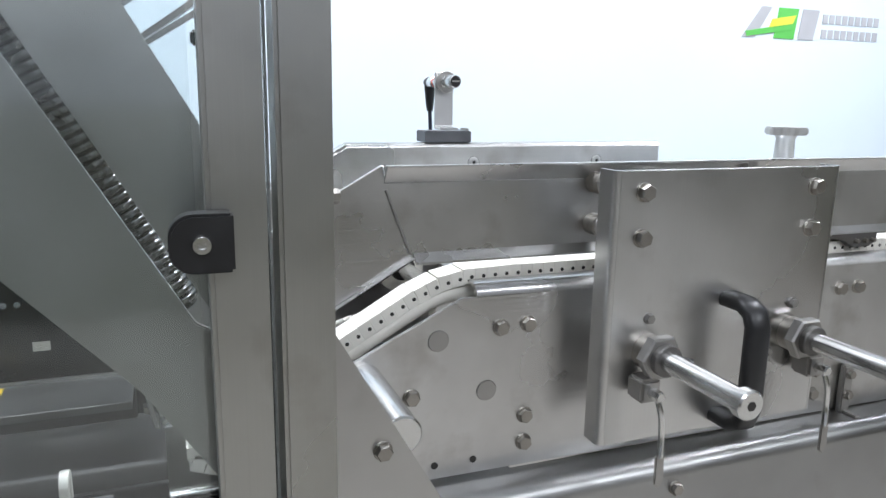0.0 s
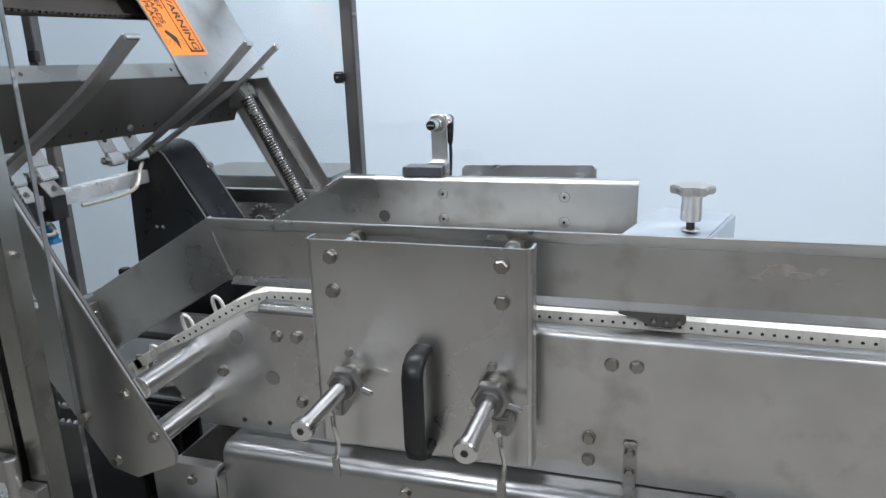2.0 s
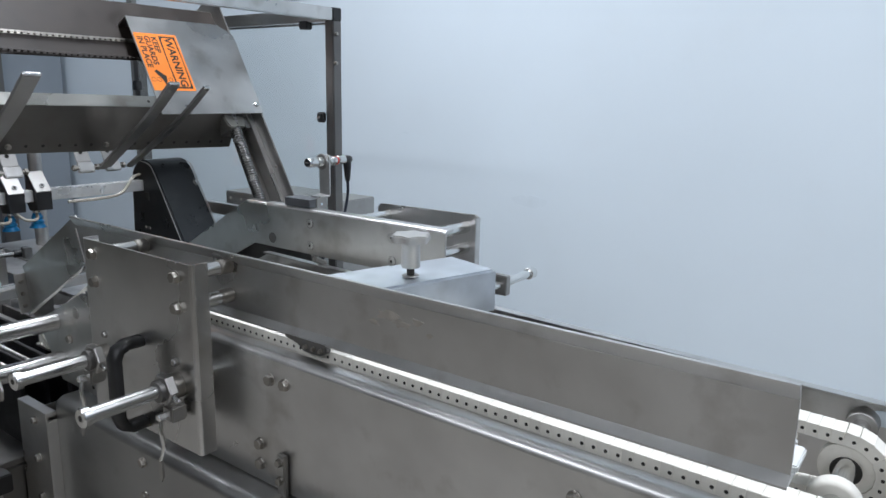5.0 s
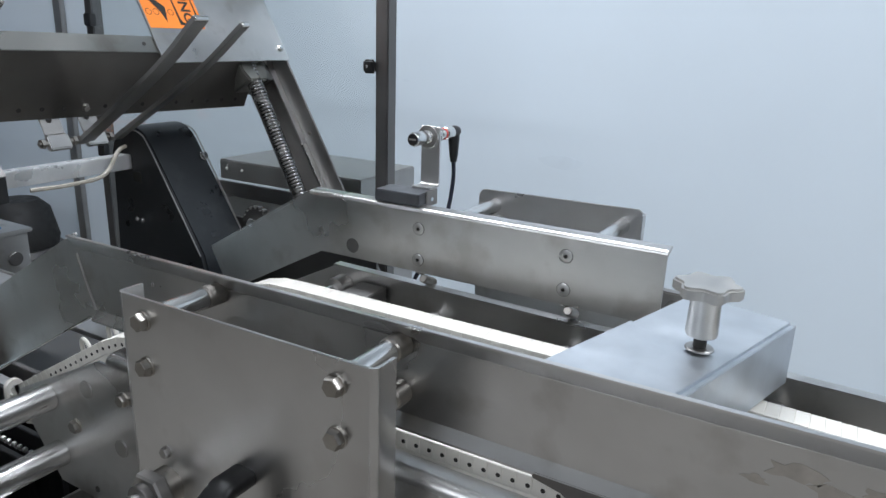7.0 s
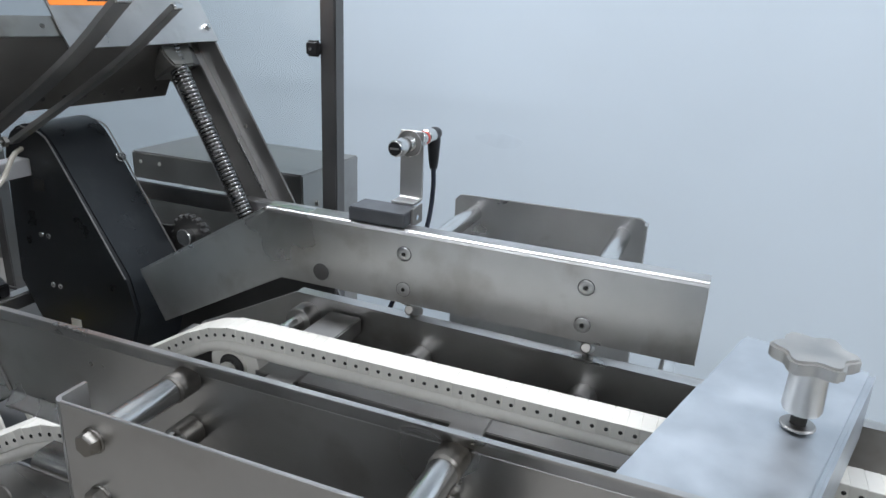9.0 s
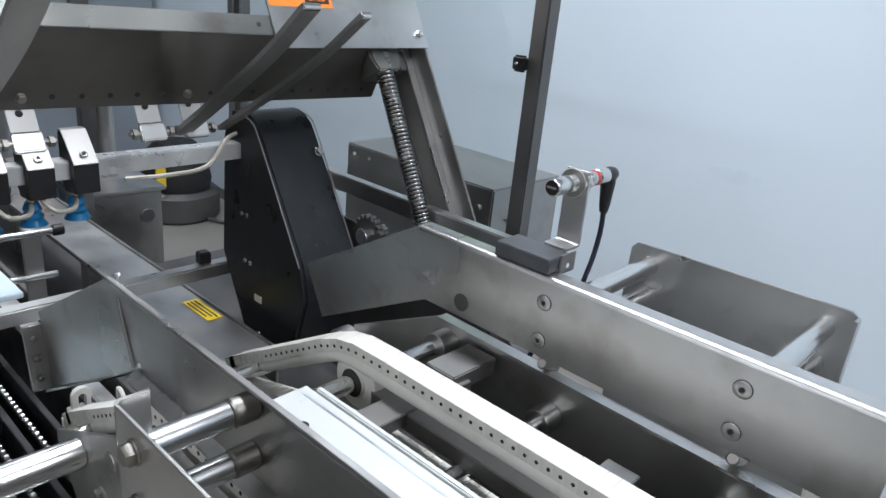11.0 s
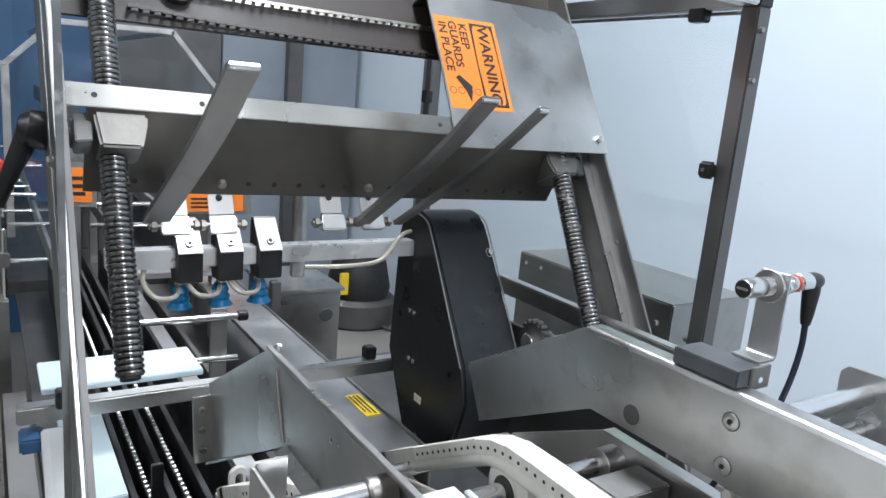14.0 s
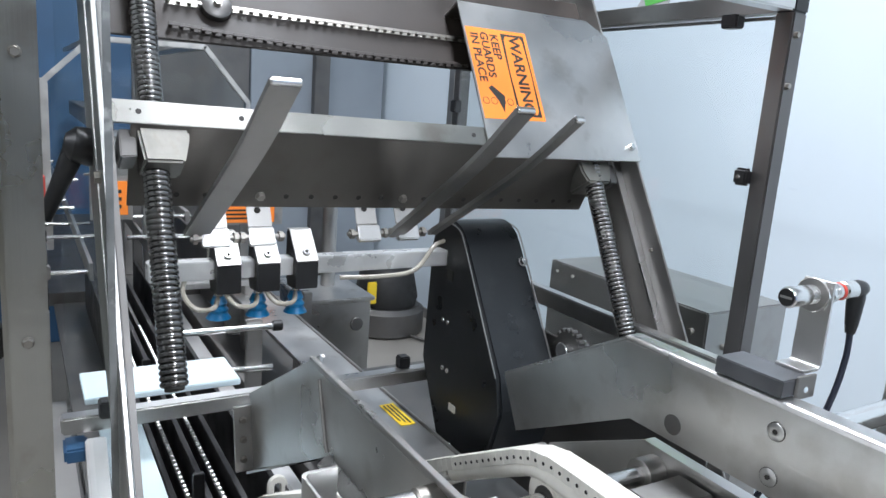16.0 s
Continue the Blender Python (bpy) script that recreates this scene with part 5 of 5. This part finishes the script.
tube((-0.255, 0.470, 0.800), (-0.10, 0.470, 0.640), 0.026, STEEL, "tube", stay)
part("clamp", box(-0.290, -0.245, 0.432, 0.462, 0.775, 0.795, 0.003), BLUE_PAINT, stay)

stand = thing("guide_stand", "bright steel rod guide on a flat upright post", "guide stand", -0.5, 0.76, 0.612)
part("post", box(-0.506, -0.494, 0.742, 0.772, 0.612, 0.872, 0.002), STEEL_DULL, stand)
part("rod", rod((-0.488, 0.600, 0.861), (-0.488, 0.790, 0.859), 0.006, 14), CHROME, stand)
part("rod_knob", rod((-0.488, 0.788, 0.859), (-0.488, 0.806, 0.859), 0.010, 14), BLACK, stand)
part("lower_rod", rod((-0.488, 0.690, 0.782), (-0.488, 0.790, 0.779), 0.006, 14), CHROME, stand)
# clamp lever on the magazine's near side
lever = thing("clamp_lever", "large black clamp lever with a rounded grip", "lever", -0.12, 0.478, 1.19)
part("grip", turned((-0.165, 0.440, 1.212), (-0.165, 0.486, 1.202), [(0, 0.010), (0.2, 0.020), (0.6, 0.022), (0.9, 0.017), (1, 0.013)], 20), BLACK, lever)
part("stem", rod((-0.165, 0.486, 1.202), (-0.120, 0.500, 1.200), 0.011), BLACK, lever)
part("arm", turned((-0.170, 0.452, 1.205), (-0.185, 0.418, 1.120), [(0, 0.013), (0.5, 0.010), (1, 0.008)], 14), BLACK, lever)

# ---- the packer line beyond ----
ramp = thing("transfer_plate", "long flat grey steel transfer plate leading to the line", "plate", -0.7, 0.92, 0.75)
part("plate", box(-1.25, -0.06, 0.860, 0.952, 0.752, 0.762, 0.001), STEEL, ramp)
part("edge", box(-1.25, -0.06, 0.952, 0.957, 0.700, 0.766, 0.001), STEEL_DULL, ramp)
part("leg", box(-0.62, -0.58, 0.875, 0.915, 0.0, 0.752, 0.002), STEEL_DULL, ramp)
part("leg", box(-1.20, -1.16, 0.875, 0.915, 0.0, 0.752, 0.002), STEEL_DULL, ramp)
line = thing("packing_line", "long grey steel packing line with rods and side rails", "packing line", -2.2, 0.6, 0.0)
part("frame_beam", box(-3.6, -0.95, 0.40, 0.44, 0.60, 0.78, 0.002), STEEL_DULL, line)
part("frame_beam", box(-3.6, -1.30, 0.90, 0.94, 0.60, 0.80, 0.002), STEEL_DARK, line)
part("deck", box(-3.6, -1.62, 0.44, 0.90, 0.60, 0.64, 0.002), STEEL_DARK, line)
for x in (-1.0, -2.2, -3.4):
    part("leg", box(x - 0.02, x + 0.02, 0.40, 0.44, 0.0, 0.60, 0.002), STEEL_DULL, line)
    part("leg", box(x - 0.32, x - 0.28, 0.90, 0.94, 0.0, 0.60, 0.002), STEEL_DULL, line)
for k in range(9):
    x = -0.98 - 0.20 * k
    part("guide_post", rod((x, 0.435, 0.76), (x, 0.435, 0.93 + 0.04 * (k % 3)), 0.006, 10), CHROME, line)
    part("guide_arm", rod((x, 0.405, 0.86 + 0.04 * (k % 3)), (x, 0.52 + 0.05 * (k % 2), 0.86 + 0.04 * (k % 3)), 0.005, 10), CHROME, line)
    part("arm_knob", box(x - 0.014, x + 0.014, 0.424, 0.446, 0.848 + 0.04 * (k % 3), 0.878 + 0.04 * (k % 3), 0.003), BLACK if k % 3 else STEEL_DULL, line)
part("guide_rail", box(-2.9, -0.95, 0.520, 0.528, 0.845, 0.885, 0.001), STEEL, line)
part("guide_rail", box(-2.9, -1.05, 0.690, 0.698, 0.825, 0.860, 0.001), STEEL_DULL, line)
part("guide_rail", box(-2.9, -1.35, 0.800, 0.812, 0.90, 0.93, 0.001), STEEL_DULL, line)
for k in range(7):
    x = -1.15 - 0.22 * k
    part("upright_bracket", box(x - 0.012, x + 0.012, 0.690, 0.716, 0.64, 0.98 - 0.02 * (k % 2), 0.002), STEEL_DULL if k % 2 else STEEL_DARK, line)
    part("guide_arm", rod((x, 0.62, 0.90 + 0.015 * (k % 3)), (x, 0.82, 0.90 + 0.015 * (k % 3)), 0.0055, 10), CHROME, line)
part("red_knob", turned((-1.02, 0.425, 1.00), (-1.02, 0.425, 1.075), [(0, 0.016), (0.1, 0.019), (0.9, 0.019), (1, 0.012)], 16), RED, line, "red push button")
part("red_knob_post", rod((-1.02, 0.425, 0.76), (-1.02, 0.425, 1.0), 0.008), STEEL_DULL, line)
part("star_disc", turned((-1.05, 0.80, 1.00), (-1.05, 0.80, 1.012), [(0, 0.028), (0.5, 0.032), (1, 0.026)], 20), ALUMINIUM, line)
part("disc_rod", rod((-1.05, 0.80, 0.80), (-1.05, 0.80, 1.0), 0.007), CHROME, line)
part("crosshead", box(-1.08, -1.02, 0.70, 0.90, 0.790, 0.805, 0.002), STEEL, line)
part("crosshead_post", box(-1.07, -1.03, 0.885, 0.915, 0.60, 0.84, 0.002), STEEL_DULL, line)

hood = thing("machine_hood", "clear plastic hood with white metal trim over the packing line", "hood", -1.9, 0.75, 0.78)
hp = [(0.462, 1.265), (0.591, 1.396), (0.906, 1.402), (1.040, 1.243)]
tr = bmesh.new()
for (ya, za), (yb, zb) in zip(hp, hp[1:]):
    m, length = along((-1.60, ya, za), (-1.60, yb, zb))
    box(-0.008, 0.008, -0.008, 0.008, -0.005, length + 0.005, 0.002, bm=tr, m=m)
part("trim", tr, ALUMINIUM, hood)
sheet = part("front_sheet", prism([(0.462, 0.90)] + hp + [(1.040, 0.90)], -1.606, -1.602, 0, axis="x"), CLEAR, hood)
sheet.visible_shadow = False
tr2 = bmesh.new()
for ya, za in hp[:3]:
    m, length = along((-1.60, ya, za), (-2.9, ya, za))
    box(-0.008, 0.008, -0.008, 0.008, 0, length, 0.002, bm=tr2, m=m)
part("trim_rail", tr2, ALUMINIUM, hood)
part("post", box(-1.62, -1.59, 0.455, 0.475, 0.78, 1.265, 0.002), ALUMINIUM, hood)
part("post", box(-1.62, -1.59, 1.033, 1.048, 0.78, 1.243, 0.002), ALUMINIUM, hood)
part("inner_beam", box(-2.9, -1.75, 0.60, 0.66, 1.12, 1.18, 0.003), STEEL_DARK, hood)
part("inner_box", box(-2.2, -1.85, 0.62, 0.82, 0.95, 1.10, 0.004), STEEL_DULL, hood)
cabinet = thing("blue_cabinet", "tall blue painted machine cabinet far behind the hood", "cabinet", -3.3, 0.45, 0.0)
part("body", box(-3.75, -3.05, 0.10, 0.88, 0.0, 2.05, 0.01), BLUE_PAINT, cabinet)
part("door", box(-3.05, -3.04, 0.14, 0.84, 0.15, 1.95, 0.004), BLUE_PAINT, cabinet)
part("handle", box(-3.04, -3.015, 0.20, 0.23, 1.0, 1.18, 0.004), BLACK, cabinet)
tall = thing("grey_partition", "dull blue-grey tall sheet steel partition", "partition", -3.4, 1.35, 0.0)
part("panel", box(-3.62, -3.56, 1.60, 2.46, 0.0, 2.6, 0.004), BLUE_GREY, tall)
part("panel", box(-3.64, -3.58, 0.95, 1.595, 0.0, 2.6, 0.004), STEEL_DARK, tall, "dark grey panel")
part("rib", box(-3.56, -3.50, 1.975, 2.07, 0.0, 2.6, 0.004), STEEL_DARK, tall)

for y, z, w, h in ((0.499, 1.135, 0.040, 0.045), (0.672, 1.112, 0.085, 0.026)):
    lab = thing("warning_label", "small orange warning label with dark bars", "warning label", -1.0, y, z)
    f = 2.05
    yy, zz = 0.40 + (y - 0.40) * f, 1.285 + (z - 1.285) * f
    part("sheet", box(-1.300, -1.297, yy - w, yy + w, zz - h, zz + h, 0), ORANGE, lab, smooth=0)
    for k in range(3):
        part("print_bar", box(-1.297, -1.296, yy - w * 0.75, yy + w * 0.6, zz - h * 0.6 + k * h * 0.45, zz - h * 0.4 + k * h * 0.45, 0), INK, lab, smooth=0)
    part("plate", box(-1.306, -1.3005, yy - w * 1.3, yy + w * 1.3, zz - h * 1.3, zz + h * 1.3, 0.001), STEEL_DULL, lab)
    part("stay", box(-1.312, -1.3065, yy - 0.012, yy + 0.012, 0.60, zz, 0.001), STEEL_DULL, lab)

fbox = thing("gear_box", "grey steel gearbox housing with a round cap beyond the transfer plate", "gearbox", -1.15, 1.18, 0.0)
part("body", box(-1.36, -1.10, 1.085, 1.280, 0.40, 0.700, 0.004), STEEL, fbox)
part("lid", box(-1.37, -1.09, 1.075, 1.290, 0.700, 0.712, 0.003), STEEL, fbox)
part("cap", rod((-1.10, 1.235, 0.63), (-1.094, 1.235, 0.63), 0.020), STEEL_DARK, fbox)
part("leg", box(-1.26, -1.20, 1.15, 1.21, 0.0, 0.40, 0.003), STEEL_DARK, fbox)
part("stand_pipe", rod((-1.25, 1.20, 0.712), (-1.25, 1.20, 1.05), 0.022), STEEL_DULL, fbox)
part("post_block", box(-1.10, -1.07, 1.06, 1.085, 0.60, 0.745, 0.002), STEEL, fbox)

vac = thing("floor_vacuum", "round grey floor vacuum with a yellow label on the floor", "vacuum", -2.75, 2.16, 0.0)
part("base", turned((-2.75, 2.16, 0), (-2.75, 2.16, 0.16), [(0, 0.20), (0.1, 0.22), (0.85, 0.22), (1, 0.19)], 32), STEEL_DARK, vac)
part("motor_head", turned((-2.75, 2.16, 0.16), (-2.75, 2.16, 0.40), [(0, 0.17), (0.2, 0.18), (0.8, 0.15), (1, 0.10)], 32), RUBBER, vac)
part("label", box(-2.62, -2.60, 1.98, 2.03, 0.20, 0.32, 0.004), YELLOW, vac)
part("cord", hose([(-2.6, 2.2, 0.02), (-2.3, 2.30, 0.01), (-2.0, 2.2, 0.01), (-1.7, 2.3, 0.01), (-1.3, 2.1, 0.01), (-0.9, 2.3, 0.01)], 0.009, 8), STEEL_DARK, vac)

tagbox = thing("caution_label", "small yellow caution label with a dark pictogram", "caution label", -0.14, 0.97, 0.762)
part("sheet", box(-0.29, -0.205, 0.918, 0.945, 0.7625, 0.7632, 0), YELLOW, tagbox, smooth=0)
for k in range(3):
    part("print_bar", box(-0.285, -0.220 + 0.005 * k, 0.922 + k * 0.007, 0.925 + k * 0.007, 0.7634, 0.7638, 0), INK, tagbox, smooth=0)

smudge_rng = random.Random(11)
SMUDGE = material("wall_smudge", (0.665, 0.748, 0.812), 0.6, 0.0, 0.03, 20)
for sx, sz, sw in ((0.02, 0.860, 0.09), (-0.62, 1.10, 0.02)):
    t = thing("wall_smudge", "faint grey scuff mark on the pale wall", "scuff mark", sx, 2.4995, sz, "wall scuffs")
    pts = [(sx + sw * smudge_rng.uniform(0.75, 1.0) * math.cos(a), sz + sw * 0.30 * smudge_rng.uniform(0.7, 1.0) * math.sin(a)) for a in [2 * math.pi * k / 18 for k in range(18)]]
    part("mark", prism(pts, 2.4992, 2.4998, 0), SMUDGE, t, smooth=0)
